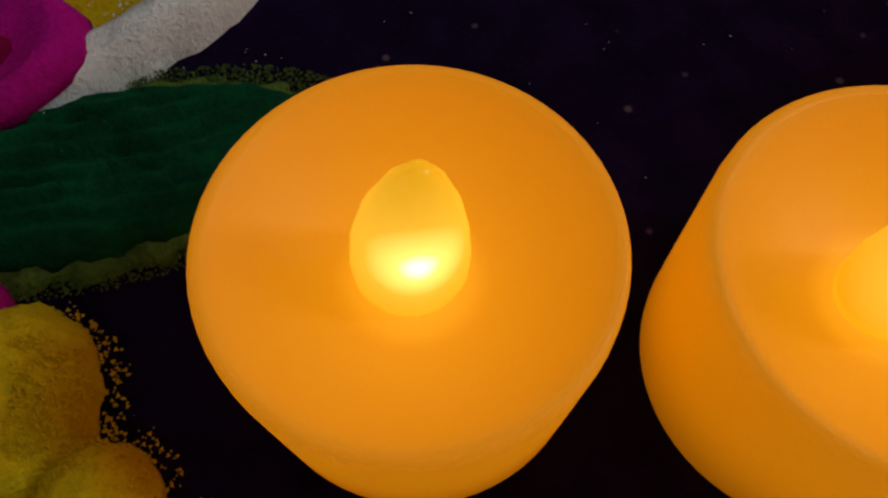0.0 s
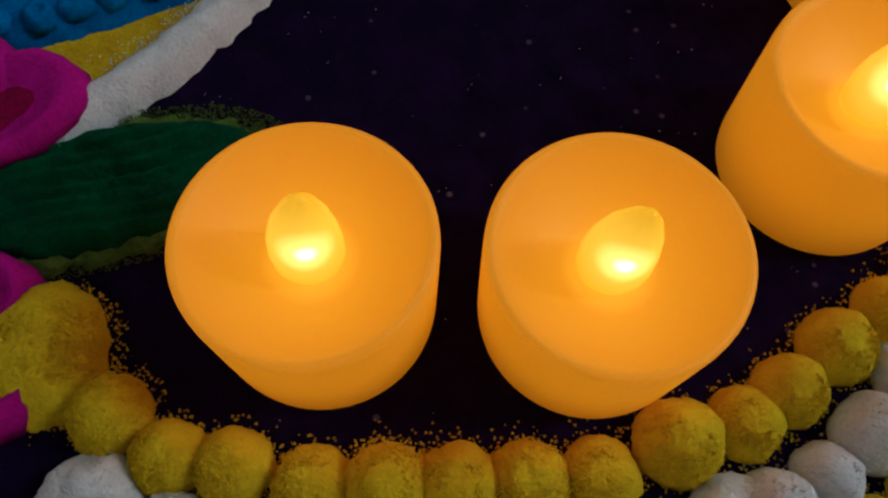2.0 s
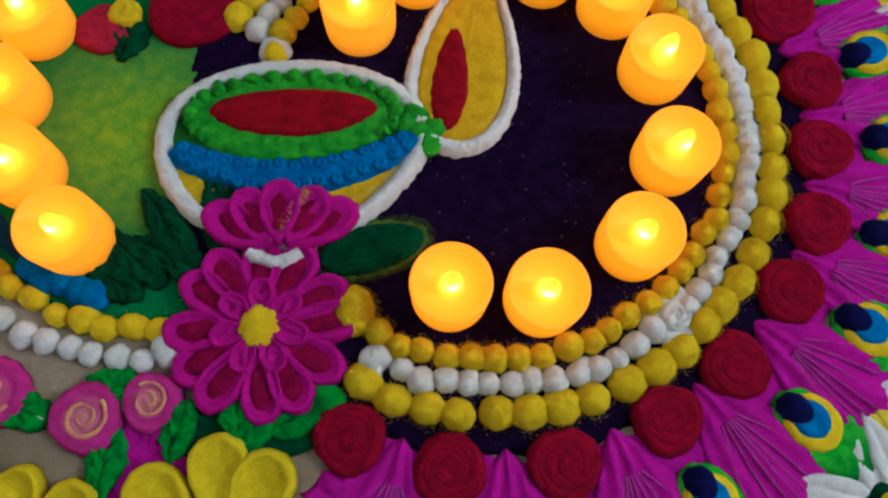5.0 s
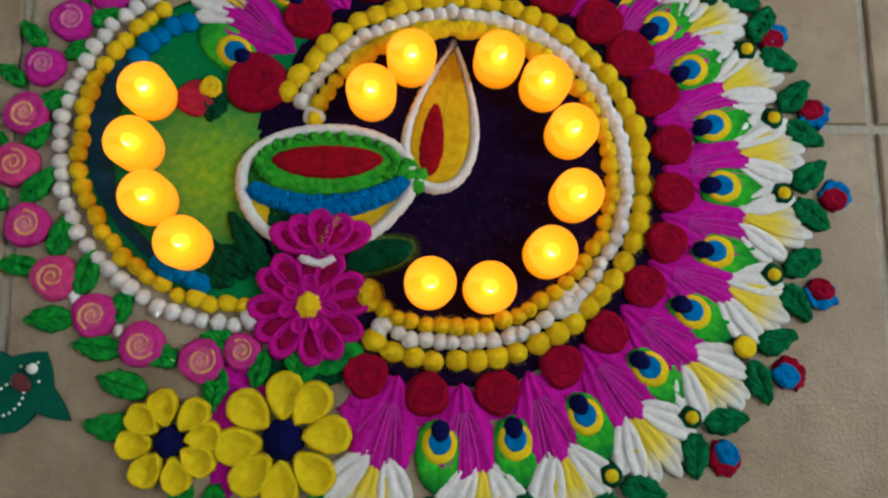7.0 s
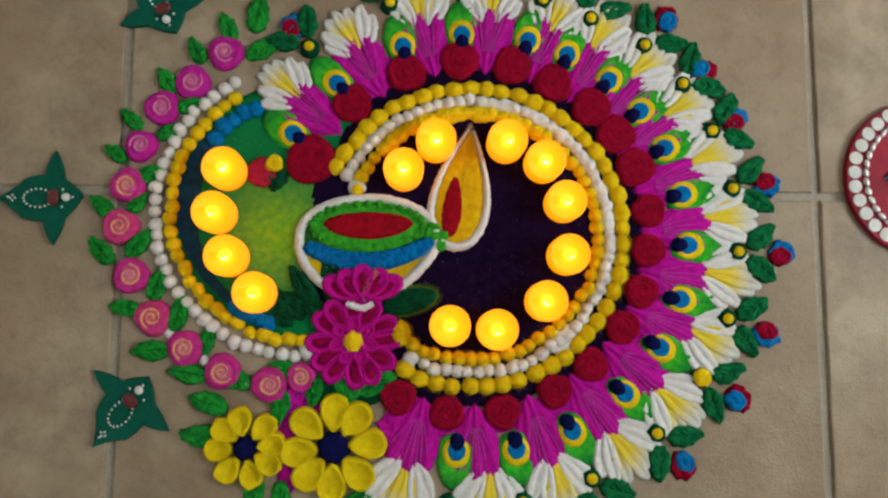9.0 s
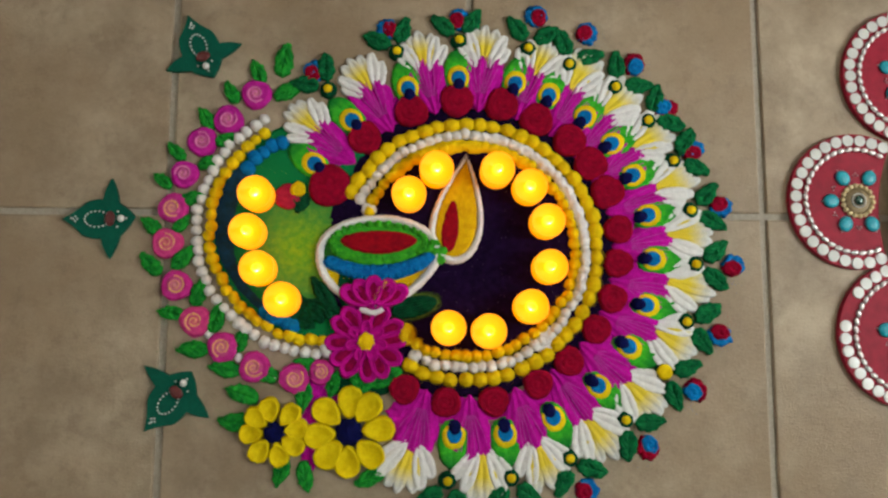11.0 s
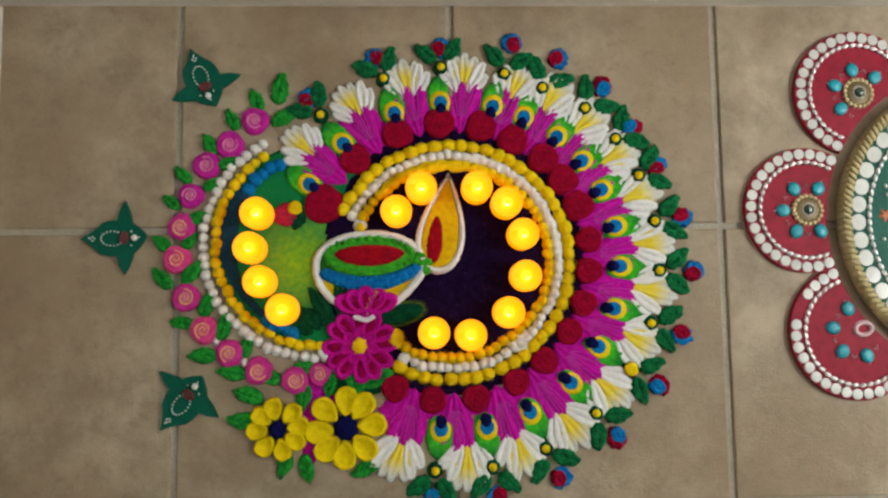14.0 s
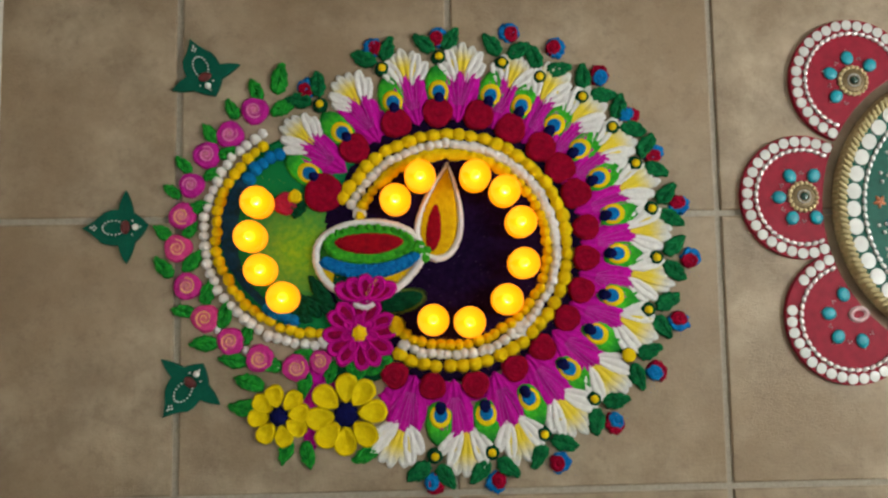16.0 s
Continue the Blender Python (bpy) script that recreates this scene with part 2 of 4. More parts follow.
def dome(rho):
    return max(0.0, 1 - rho ** 2.4) ** 0.62


def flat(rho):
    return max(0.0, 1 - rho ** 9) ** 0.6


def cup(rho):
    return 0.35 + 0.65 * (rho / 0.8) ** 2 if rho < 0.8 else max(0.0, 1 - ((rho - 0.8) / 0.2) ** 2) ** 0.6


def mound(outline, height, prof=dome, nth=28, nr=8, relief=None, rough=0.0, fine=0.0, centre=(0.0, 0.0), seed=0.0):
    """A heap over a closed outline: rough: uneven edge and top in metres (2 to 5 mm waves), fine: the same at grain size."""
    bm = bmesh.new()
    cx, cy = centre
    rings = []
    for k in range(nr + 1):
        rho = 1 - (1 - k / nr) ** 1.35
        row = []
        for i in range(nth if k else 1):
            th = TAU * i / nth
            ox, oy = outline(th)
            x, y = cx + rho * (ox - cx), cy + rho * (oy - cy)
            z = height * prof(rho)
            if relief:
                z += relief(x, y, rho, th)
            q = Vector((x * 260 + seed, y * 260, seed * 1.7))
            q2 = Vector((x * 1300 + seed, y * 1300, seed))
            w = noise.noise(q) * rough + noise.noise(q2) * fine
            w2 = noise.noise(q + Vector((7, 3, 1))) * rough + noise.noise(q2 + Vector((5, 1, 2))) * fine
            z += (noise.noise(q * 0.9 + Vector((0, 0, 9))) * rough + noise.noise(q2 * 0.9) * fine) * (1 - rho ** 4) * 0.8
            row.append(bm.verts.new((x + w * rho, y + w2 * rho, max(z, 0.0) if k < nr else 0.0)))
        rings.append(row)
    for i in range(nth):
        j = (i + 1) % nth
        bm.faces.new((rings[0][0], rings[1][i], rings[1][j]))
        for k in range(1, nr):
            bm.faces.new((rings[k][i], rings[k + 1][i], rings[k + 1][j], rings[k][j]))
    bm.faces.new(reversed(rings[nr]))
    return bm


def ellipse(a, b):
    return lambda th: (a * math.cos(th), b * math.sin(th))


def leafshape(length, width, p=1.25, q=1.0):
    """From the root at y = 0 to the tip at y = length."""
    def f(th):
        s = math.sin(th)
        return (math.copysign(abs(s) ** p, s) * width / 2 * (1 + 0.25 * math.cos(th) * q * -1), length * (1 + math.cos(th)) / 2)
    return f


def petalshape(length, width):
    """Narrow root at y = 0, broad round end."""
    def f(th):
        s = math.sin(th)
        return (s * abs(math.cos((th) / 2)) ** 0.55 * width / 2 * 1.12, length * (1 + math.cos(th)) / 2)
    return f


def dropshape(length, width):
    """A teardrop: round at y = 0, pointed at y = length."""
    def f(th):
        return (math.sin(th) * abs(math.sin(th / 2)) ** 1.1 * width / 2 * 1.22, length * (1 + math.cos(th)) / 2)
    return f


def fanshape(length, width, lobes, depth):
    """A feather: narrow at y = 0, widening to a lobed end."""
    def f(th):
        s, c = math.sin(th), math.cos(th)
        w = s * abs(math.cos(th / 2)) ** 0.75 * width / 2 * 1.18
        r = 1 + depth * abs(math.cos(lobes * th / 2)) * max(0.0, (c + 0.5) / 1.5)
        return (w * r, length * (1 + c) / 2 * (0.94 + 0.06 * r) * (1 + 0.5 * depth * (r - 1)))
    return f


def band(curve, half, height, n=60, closed=False, rough=0.0, fine=0.0, across=7, seed=0.0):
    """A raised strip of powder along a curve of the plan: curve(u) and half(u), u from 0 to 1."""
    bm = bmesh.new()
    rows = []
    for i in range(n if closed else n + 1):
        u = i / n
        p, q = Vector(curve(u)), Vector(curve((u + 0.002) if u < 0.998 or closed else u - 0.002))
        d = (q - p) if u < 0.998 or closed else (p - q)
        d.normalize()
        side = Vector((-d.y, d.x))
        row = []
        for k in range(across):
            s = -1 + 2 * k / (across - 1)
            w = half(u)
            x, y = p + side * s * w
            a = Vector((x * 300 + seed, y * 300, 3 + seed))
            b = Vector((x * 1500, y * 1500, 5 + seed))
            e = noise.noise(a) * rough + noise.noise(b) * fine
            z = height * max(0.0, 1 - s * s) ** 0.55 + (noise.noise(a * 1.3) * rough + noise.noise(b * 1.2) * fine) * (1 - s * s)
            v = p + side * (s * w + e * abs(s))
            row.append(bm.verts.new((v.x, v.y, max(z, 0.0) if 0 < k < across - 1 else 0.0)))
        rows.append(row)
    m = len(rows)
    for i in range(m if closed else m - 1):
        a, b = rows[i], rows[(i + 1) % m]
        for k in range(across - 1):
            bm.faces.new((a[k], b[k], b[k + 1], a[k + 1]))
    return bm


def lathe(profile, n=48):
    """Turns a profile of (radius, z) about the z axis."""
    bm = bmesh.new()
    rows = []
    for r, z in profile:
        if r < 1e-6:
            rows.append([bm.verts.new((0, 0, z))])
        else:
            rows.append([bm.verts.new((r * math.cos(TAU * i / n), r * math.sin(TAU * i / n), z)) for i in range(n)])
    for a, b in zip(rows, rows[1:]):
        for i in range(n):
            j = (i + 1) % n
            if len(a) == 1:
                bm.faces.new((a[0], b[i], b[j]))
            elif len(b) == 1:
                bm.faces.new((a[i], b[0], a[j]))
            else:
                bm.faces.new((a[i], b[i], b[j], a[j]))
    return bm


def slab(points, z0, z1, bevel):
    """A board cut to a plan, with rounded upper edge."""
    bm = bmesh.new()
    f = bm.faces.new([bm.verts.new((x, y, z0)) for x, y in points])
    top = bmesh.ops.extrude_face_region(bm, geom=[f])
    verts = [v for v in top["geom"] if isinstance(v, bmesh.types.BMVert)]
    bmesh.ops.translate(bm, verts=verts, vec=(0, 0, z1 - z0))
    edges = [e for e in bm.edges if all(abs(v.co.z - z1) < 1e-6 for v in e.verts)]
    bmesh.ops.bevel(bm, geom=edges, offset=bevel, segments=2, affect="EDGES", profile=0.6)
    return bm


def box(bm, x0, x1, y0, y1, z0, z1):
    r = bmesh.ops.create_cube(bm, size=1.0)
    for v in r["verts"]:
        v.co = Vector((x0 if v.co.x < 0 else x1, y0 if v.co.y < 0 else y1, z0 if v.co.z < 0 else z1))


def pebble(a, b, h, n=14):
    """A smooth bead lying on the plan, a by b by h."""
    bm = lathe([(0, 0), (0.75, 0.0), (1, 0.4), (0.86, 0.75), (0.5, 0.95), (0, 1)], n)
    for v in bm.verts:
        v.co = Vector((v.co.x * a / 2, v.co.y * b / 2, v.co.z * h))
    return bm


# ---- the room ----
def room():
    bm = bmesh.new()
    box(bm, WX0 - 0.12, WX1 + 0.2, WY0 - 0.12, WY1 + 0.12, -0.10, -0.0034)
    fl = tagged(put("floor", finish(bm, "floor", GROUT, False)), "floor of square beige stone tiles with pale joints", "floor", kind="structure")
    walls = (("wall_west", "plain white wall", WX0 - 0.12, WX0, WY0, WY1), ("wall_north", "plain white wall", WX0 - 0.12, WX1 + 0.2, WY1, WY1 + 0.12),
             ("wall_south", "plain white wall", WX0 - 0.12, WX1 + 0.2, WY0 - 0.12, WY0))
    for name, label, x0, x1, y0, y1 in walls:
        bm = bmesh.new()
        box(bm, x0, x1, y0, y1, -0.0034, CEIL)
        tagged(put(name, finish(bm, name, WALLPAINT, False)), label, "wall", kind="structure")
    bm = bmesh.new()
    box(bm, WX1, WX1 + 0.2, WY0, OPEN_Y0, -0.0034, CEIL)
    box(bm, WX1, WX1 + 0.2, OPEN_Y1, WY1, -0.0034, CEIL)
    box(bm, WX1, WX1 + 0.2, OPEN_Y0, OPEN_Y1, -0.0034, OPEN_Z0)
    box(bm, WX1, WX1 + 0.2, OPEN_Y0, OPEN_Y1, OPEN_Z1, CEIL)
    tagged(put("wall_east", finish(bm, "wall_east", WALLPAINT, False)), "plain white wall with a window opening", "wall", kind="structure")
    bm = bmesh.new()
    box(bm, WX0 - 0.12, WX1 + 0.2, WY0 - 0.12, WY1 + 0.12, CEIL, CEIL + 0.1)
    tagged(put("ceiling", finish(bm, "ceiling", WALLPAINT, False)), "plain white ceiling", "ceiling", kind="structure")
    for name, x0, x1, y0, y1 in (("baseboard_west", WX0, WX0 + 0.010, WY0, WY1 - 0.012), ("baseboard_north", WX0, WX1, WY1 - 0.010, WY1)):
        bm = bmesh.new()
        box(bm, x0, x1, y0, y1, 0.0, 0.09)
        bmesh.ops.bevel(bm, geom=[e for e in bm.edges if all(v.co.z > 0.08 for v in e.verts)], offset=0.004, segments=2, affect="EDGES")
        tagged(put(name, finish(bm, name, SKIRT, False)), "pale painted skirting board along the wall", "skirting board", kind="structure")
    return fl


floor = room()

# ---- the powder picture ----
CX, CY = 0.1116, 0.0979         # middle of the round night field
LX, LY = -0.0329, 0.1222        # middle of the green crescent


def polar(r, a, cx=CX, cy=CY):
    return cx + r * math.cos(radians(a)), cy + r * math.sin(radians(a))


def facing(r, a, z=0.0, lean=0.0):
    """A pose on the great ring whose local y axis points outwards."""
    x, y = polar(r, a)
    return at(x, y, z, a - 90 + lean)


def fields():
    bm = mound(lambda th: (0.114 * math.cos(th), 0.114 * math.sin(th)), 0.0013, flat, 120, 12, rough=0.0006)
    tagged(put("green_field", finish(bm, "green_field", GREENFILL), None, at(LX, LY)), "flat crescent field of yellow-green powder on the tiles", "powder field")
    bm = mound(lambda th: ((0.1490 + 0.0030 * math.cos(18 * th)) * math.cos(th), (0.1490 + 0.0030 * math.cos(18 * th)) * math.sin(th)), 0.0022, flat, 200, 14, rough=0.0007, fine=0.0002)
    tagged(put("purple_field", finish(bm, "purple_field", PURPLE), None, at(CX, CY)), "flat round field of dark purple powder on the tiles", "powder field")
    bm = band(lambda u: (0.100 * math.cos(radians(140 + 112 * u)), 0.100 * math.sin(radians(140 + 112 * u))), lambda u: 0.0075 + 0.003 * math.sin(6 * u), 0.0016, 70, rough=0.002)
    tagged(put("blue_edge", finish(bm, "blue_edge", powder("dull_blue_powder", (0.012, 0.06, 0.14), (0.012, 0.045, 0.075))), None, at(LX, LY, 0.0010)), "dull blue powder strip inside the green field", "powder strip")


fields()


# Bead rings: a few heap shapes, shared.
def bead_meshes(name, mat, a, b, h, count, nth=26, nr=8, rough=0.0006, fine=0.0004):
    out = []
    for i in range(count):
        s = 0.93 + 0.14 * random.random()
        out.append(finish(mound(ellipse(a * s / 2, b * (1.93 - s) / 2), h * (0.9 + 0.2 * random.random()), dome, nth, nr, rough=rough, fine=fine, seed=3.1 * i + a * 900), name, mat))
    return out


BEADS = []      # (x, y, z, radius, height, kind) of each bead, for the grains that cling to it


def bead_ring(label, meshes, cx, cy, r, a0, a1, step, z, jitter=0.0009, swell=None):
    ring = thing("bead_ring", at(cx, cy, z), label, "powder beads")
    n = max(1, round(abs(a1 - a0) / math.degrees(step / r)))
    for i in range(n + 1):
        a = a0 + (a1 - a0) * (i + random.uniform(-0.12, 0.12)) / n
        rr = r + random.gauss(0, jitter)
        s = random.uniform(0.9, 1.1) * (swell(a) if swell else 1)
        m = at(rr * math.cos(radians(a)), rr * math.sin(radians(a)), 0, a - 90 + random.uniform(-12, 12)) @ Matrix.Diagonal((s, s, s, 1))
        me = random.choice(meshes)
        put("bead", me, ring, m)
        BEADS.append((cx + m.translation.x, cy + m.translation.y, z, s * me.vertices[-1].co.to_2d().length, s * me.vertices[0].co.z, me.materials[0]))
    return ring


Y_OUT = bead_meshes("bead", LEMON, 0.0170, 0.0166, 0.0088, 6, 48, 12, 0.0008, 0.0004)
W_MID = bead_meshes("bead", WHITE, 0.0116, 0.0126, 0.0068, 6, 42, 11, 0.0007, 0.00035)
Y_IN = bead_meshes("bead", YELLOW, 0.0126, 0.0128, 0.0074, 6, 48, 12, 0.0007, 0.0004)
bead_ring("outer ring of yellow powder beads round the purple field", Y_OUT, CX, CY, 0.1300, -117, 153, 0.0143, 0.0006)
bead_ring("middle ring of white powder beads round the purple field", W_MID, CX, CY, 0.1180, -115.5, 154, 0.0094, 0.0012)
bead_ring("inner ring of yellow powder beads round the purple field", Y_IN, CX, CY, 0.1075, -119, 158, 0.0104, 0.0014)


def ring_strip(label, mat, r, half, h, a0, a1, z):
    """The smeared powder that joins the beads of a ring."""
    arc = lambda u: (r * math.cos(radians(a0 + (a1 - a0) * u)), r * math.sin(radians(a0 + (a1 - a0) * u)))
    bm = band(arc, lambda u: half * (1 + 0.18 * math.sin(37 * u) + 0.10 * math.sin(91 * u + 1)), h, 260, False, 0.0016, 0.0005, 9, r * 90)
    tagged(put("powder_strip", finish(bm, "powder_strip", mat), None, at(CX, CY, z)), label, "powder strip")


ring_strip("smeared white powder strip under the white beads", WHITE, 0.1180, 0.0046, 0.0040, -28, 152, 0.0012)
ring_strip("broad smeared white powder strip beside the candles", WHITE, 0.1172, 0.0062, 0.0062, 2, 84, 0.0012)
ring_strip("smeared yellow powder strip behind the candles", YELLOW, 0.1068, 0.0066, 0.0066, 52, 138, 0.0014)
ring_strip("smeared yellow powder strip under the outer beads", LEMON, 0.1300, 0.0052, 0.0040, 15, 150, 0.0006)
ring_strip("thin magenta powder ring under the crimson roses", MAGENTA, 0.1610, 0.0125, 0.0016, -112, 146, 0.0001)
W_LEFT = bead_meshes("bead", WHITE, 0.0122, 0.0126, 0.0062, 5)
Y_LEFT = bead_meshes("bead", YELLOW, 0.0136, 0.0132, 0.0066, 5)
B_LEFT = bead_meshes("bead", SKYBLUE, 0.0150, 0.0165, 0.0064, 4)
bead_ring("ring of white powder beads edging the green field", W_LEFT, LX, LY, 0.1275, 119, 272, 0.0108, 0.0002)
bead_ring("ring of yellow powder beads edging the green field", Y_LEFT, LX, LY, 0.1148, 122, 270, 0.0116, 0.0006)
bead_ring("short row of bright blue powder beads", B_LEFT, LX, LY, 0.0990, 116, 141, 0.0105, 0.0012)
bead_ring("short row of bright blue powder beads", B_LEFT, LX, LY, 0.1030, 236, 254, 0.0090, 0.0012)


def single_bead(label, mat, x, y, a, b, h, z=0.0, nth=90, nr=22):
    ob = put("powder_mound", finish(mound(ellipse(a / 2, b / 2), h, dome, nth, nr, rough=0.0012, fine=0.0005, seed=x * 999), "powder_mound", mat), None, at(x, y, z))
    return tagged(ob, label, "powder mound")


single_bead("large yellow powder mound beside the magenta flower", YELLOW, 0.0505, 0.0135, 0.0182, 0.0230, 0.0085, 0.0012)
single_bead("square white powder mound at the ring's end", WHITE, 0.0580, -0.0085, 0.0130, 0.0150, 0.0068, 0.0010)
single_bead("white powder mound beside the magenta flower", WHITE, -0.0290, -0.0005, 0.0135, 0.0135, 0.0065, 0.0006)
single_bead("white powder mound where the ring meets the bowl", WHITE, 0.0125, 0.1400, 0.0160, 0.0150, 0.0062, 0.0016)


def stamped_square(x, y, turn):
    """A flat white pad with a rose pressed into it."""
    t = thing("rose_pad", at(x, y, 0.0012, turn), "flat white powder pad with a pressed rose in the ring", "powder pad")
    sq = lambda th: tuple(0.0128 * math.copysign(abs(f(th)) ** 0.55, f(th)) for f in (math.cos, math.sin))
    put("pad", finish(mound(sq, 0.0040, flat, 40, 8, rough=0.0012, fine=0.0004), "pad", WHITE), t)
    swirl = lambda px, py, rho, th: 0.0009 * math.cos(TAU * 2.1 * rho - 2 * th) * (1 - rho ** 3)
    put("rose", finish(mound(ellipse(0.0068, 0.0068), 0.0022, flat, 44, 14, relief=swirl), "rose", WHITE), t, at(0, 0, 0.0036))


stamped_square(*polar(0.1180, -50.3), 40)
x0, y0 = polar(0.1180, -72)
single_bead("long white powder mound in the ring", WHITE, x0, y0, 0.0165, 0.0115, 0.0056, 0.0010)
x0, y0 = polar(0.1175, -4)
single_bead("broad white powder mound in the ring", WHITE, x0, y0, 0.0135, 0.0175, 0.0060, 0.0010)
for a in (95, 103, 111, 119):
    x0, y0 = polar(0.1090, a)
    single_bead("smeared yellow powder mound behind the candles", YELLOW, x0, y0, 0.018, 0.016, 0.0045, 0.0014, 30, 8)


# Roses, feathers and eyes round the purple field.
ROSES = [-114.6, -98.5, -80.8, -63.1, -48.7, -32.5, -19.3, -5.6, 7.4, 22.4, 34.9, 46.9, 61.9, 76.5, 93.5, 111.3, 131.6]
EYES = [-94.6, -79.1, -64.0, -47.3, -32.0, -18.2, -3.4, 10.5, 24.1, 36.4, 48.5, 62.0, 73.8, 92.5, 109.6, 130.9, 150.0]
PETALS = [-106.0, -86.1, -71.0, -55.9, -40.4, -24.2, -9.5, 3.7, 17.9, 32.0, 45.5, 57.3, 69.2, 84.6, 102.7, 120.1, 140.7]


def rose_mesh(name, mat, r, h, turns, seed):
    swirl = lambda x, y, rho, th: 0.085 * h * math.cos(TAU * turns * rho - th + seed) * (1 - rho ** 6)
    out = lambda th: (r * (1 + 0.05 * math.sin(3 * th + seed)) * math.cos(th), r * (1 + 0.05 * math.sin(3 * th + seed)) * math.sin(th))
    return finish(mound(out, h, flat, 44, 16, relief=swirl, rough=0.0009, fine=0.0003, seed=seed), name, mat)


def feather_mesh(name, mat, length, width, lobes, depth, h, ridges, amp, seed):
    def ribs(x, y, rho, th):
        a = math.atan2(x, y + length * 0.18)
        return amp * math.cos(ridges * a + seed * 0.3) * min(1.0, rho * 2) * (1 - rho ** 8)
    return finish(mound(fanshape(length, width, lobes, depth), h, flat, 72, 16, relief=ribs, rough=0.0008, fine=0.0002, centre=(0, length * 0.45), seed=seed), name, mat)


def powder_rose(mat, r, h, turns, seed, label, category="powder rose", group="", ridge=None):
    """A flat heap with a spiral ridge pressed into it."""
    t = thing("powder_rose", at(0, 0), label, category, group)
    put("body", rose_mesh("body", mat, r, h, turns, seed), t)
    reach = 0.52 if ridge else 0.78
    spiral = lambda u: (r * (0.08 + reach * u) * math.cos(TAU * turns * 0.75 * u + seed), r * (0.08 + reach * u) * math.sin(TAU * turns * 0.75 * u + seed))
    put("spiral_ridge", finish(band(spiral, lambda u: r * (0.055 + 0.030 * u), h * (0.20 if ridge else 0.10), 70, False, 0.0005, 0.0003, 5, seed), "spiral_ridge", ridge or mat), t, at(0, 0, h * 0.94))
    return t


RED_ROSES = [powder_rose(CRIMSON, 0.0154, 0.0055, 3.2, s, "dark crimson powder rose with a pressed spiral", group="crimson roses") for s in (0.3, 1.9, 4.0)]


def feather(seed):
    """A ribbed fan of magenta powder with pale lines drawn through it."""
    t = thing("powder_feather", at(0, 0), "ribbed magenta powder feather between two roses", "powder feather", "magenta feathers")
    put("vane", feather_mesh("vane", MAGENTA, 0.066, 0.044, 9, 0.20, 0.0036, 26, 0.0010, seed), t)
    for k in range(7):
        s = (k - 3) / 3 + 0.10 * math.sin(seed * 3 + k)
        line = lambda u: (s * (0.004 + 0.0160 * u - 0.004 * u * u), 0.020 + (0.040 - 0.014 * s * s) * u)
        put("pale_line", finish(band(line, lambda u: 0.00058, 0.0010, 18, False, 0.0003, 0.0002, 5, seed + k), "pale_line", PALEPINK), t, at(0, 0, 0.0036))
    return t


MAG_FEATHERS = [feather(s) for s in (0.5, 2.2, 3.7)]
def stroke_mesh(w):
    """One looped finger stroke: rounded, with a groove along its middle."""
    groove = lambda x, y, rho, th: -0.0013 * math.exp(-(x / (w * 0.13)) ** 2) * (1 - rho ** 4)
    return finish(mound(petalshape(0.054, w), 0.0042, flat, 36, 10, relief=groove, rough=0.0010, fine=0.0003, centre=(0, 0.034), seed=w * 900), "stroke", FEATHERWHITE)


STROKES = [stroke_mesh(w) for w in (0.0150, 0.0164, 0.0178)]
PLAIN_STROKE = STROKES[1].copy()
PLAIN_STROKE.materials[0] = WHITE


def white_petal(i, m, n):
    """A fan of finger strokes drawn from one root."""
    t = thing("powder_petal", m, "fan-shaped white powder petal with a yellow root", "powder petal", "white petals")
    for k in range(n):
        s = k / (n - 1) * 2 - 1
        ln = (0.99 - 0.24 * s * s) * random.uniform(0.93, 1.05)
        put("stroke", PLAIN_STROKE if k in (0, 1, n - 2, n - 1) else STROKES[(k + i) % 3], t, at(s * 0.0060, 0.004 * (1 - s * s), 0.0007 * (k % 2), -s * 35 + random.uniform(-4, 4)) @ Matrix.Diagonal((1, ln, 1, 1)))


for i, (a, b) in enumerate(zip([-123] + ROSES, ROSES + [151])):
    mid = (a + b) / 2
    if i == 0:
        continue
    m = facing(0.1435, mid, 0.0003, random.uniform(-4, 4))
    if i <= 3:
        MAG_FEATHERS[i - 1].matrix_basis = m
    else:
        copy_thing(MAG_FEATHERS[i % 3], m)
for i, a in enumerate(ROSES):
    k = 1.16 if a > 15 else 0.99
    m = facing((0.1545 if a > 15 else 0.1515) + random.uniform(-0.002, 0.002), a, 0.0012, random.uniform(0, 300)) @ Matrix.Diagonal((k, k, 1, 1))
    if i < 3:
        RED_ROSES[i].matrix_basis = m
    else:
        copy_thing(RED_ROSES[i % 3], m)
for i, a in enumerate(PETALS):
    k = 0.86 if a > 60 else 0.95
    white_petal(i, facing(0.1920 + 0.004 * math.cos(radians(a + 60)), a, 0.0002, random.uniform(-5, 5)) @ Matrix.Diagonal((k, k, 1, 1)), 7)


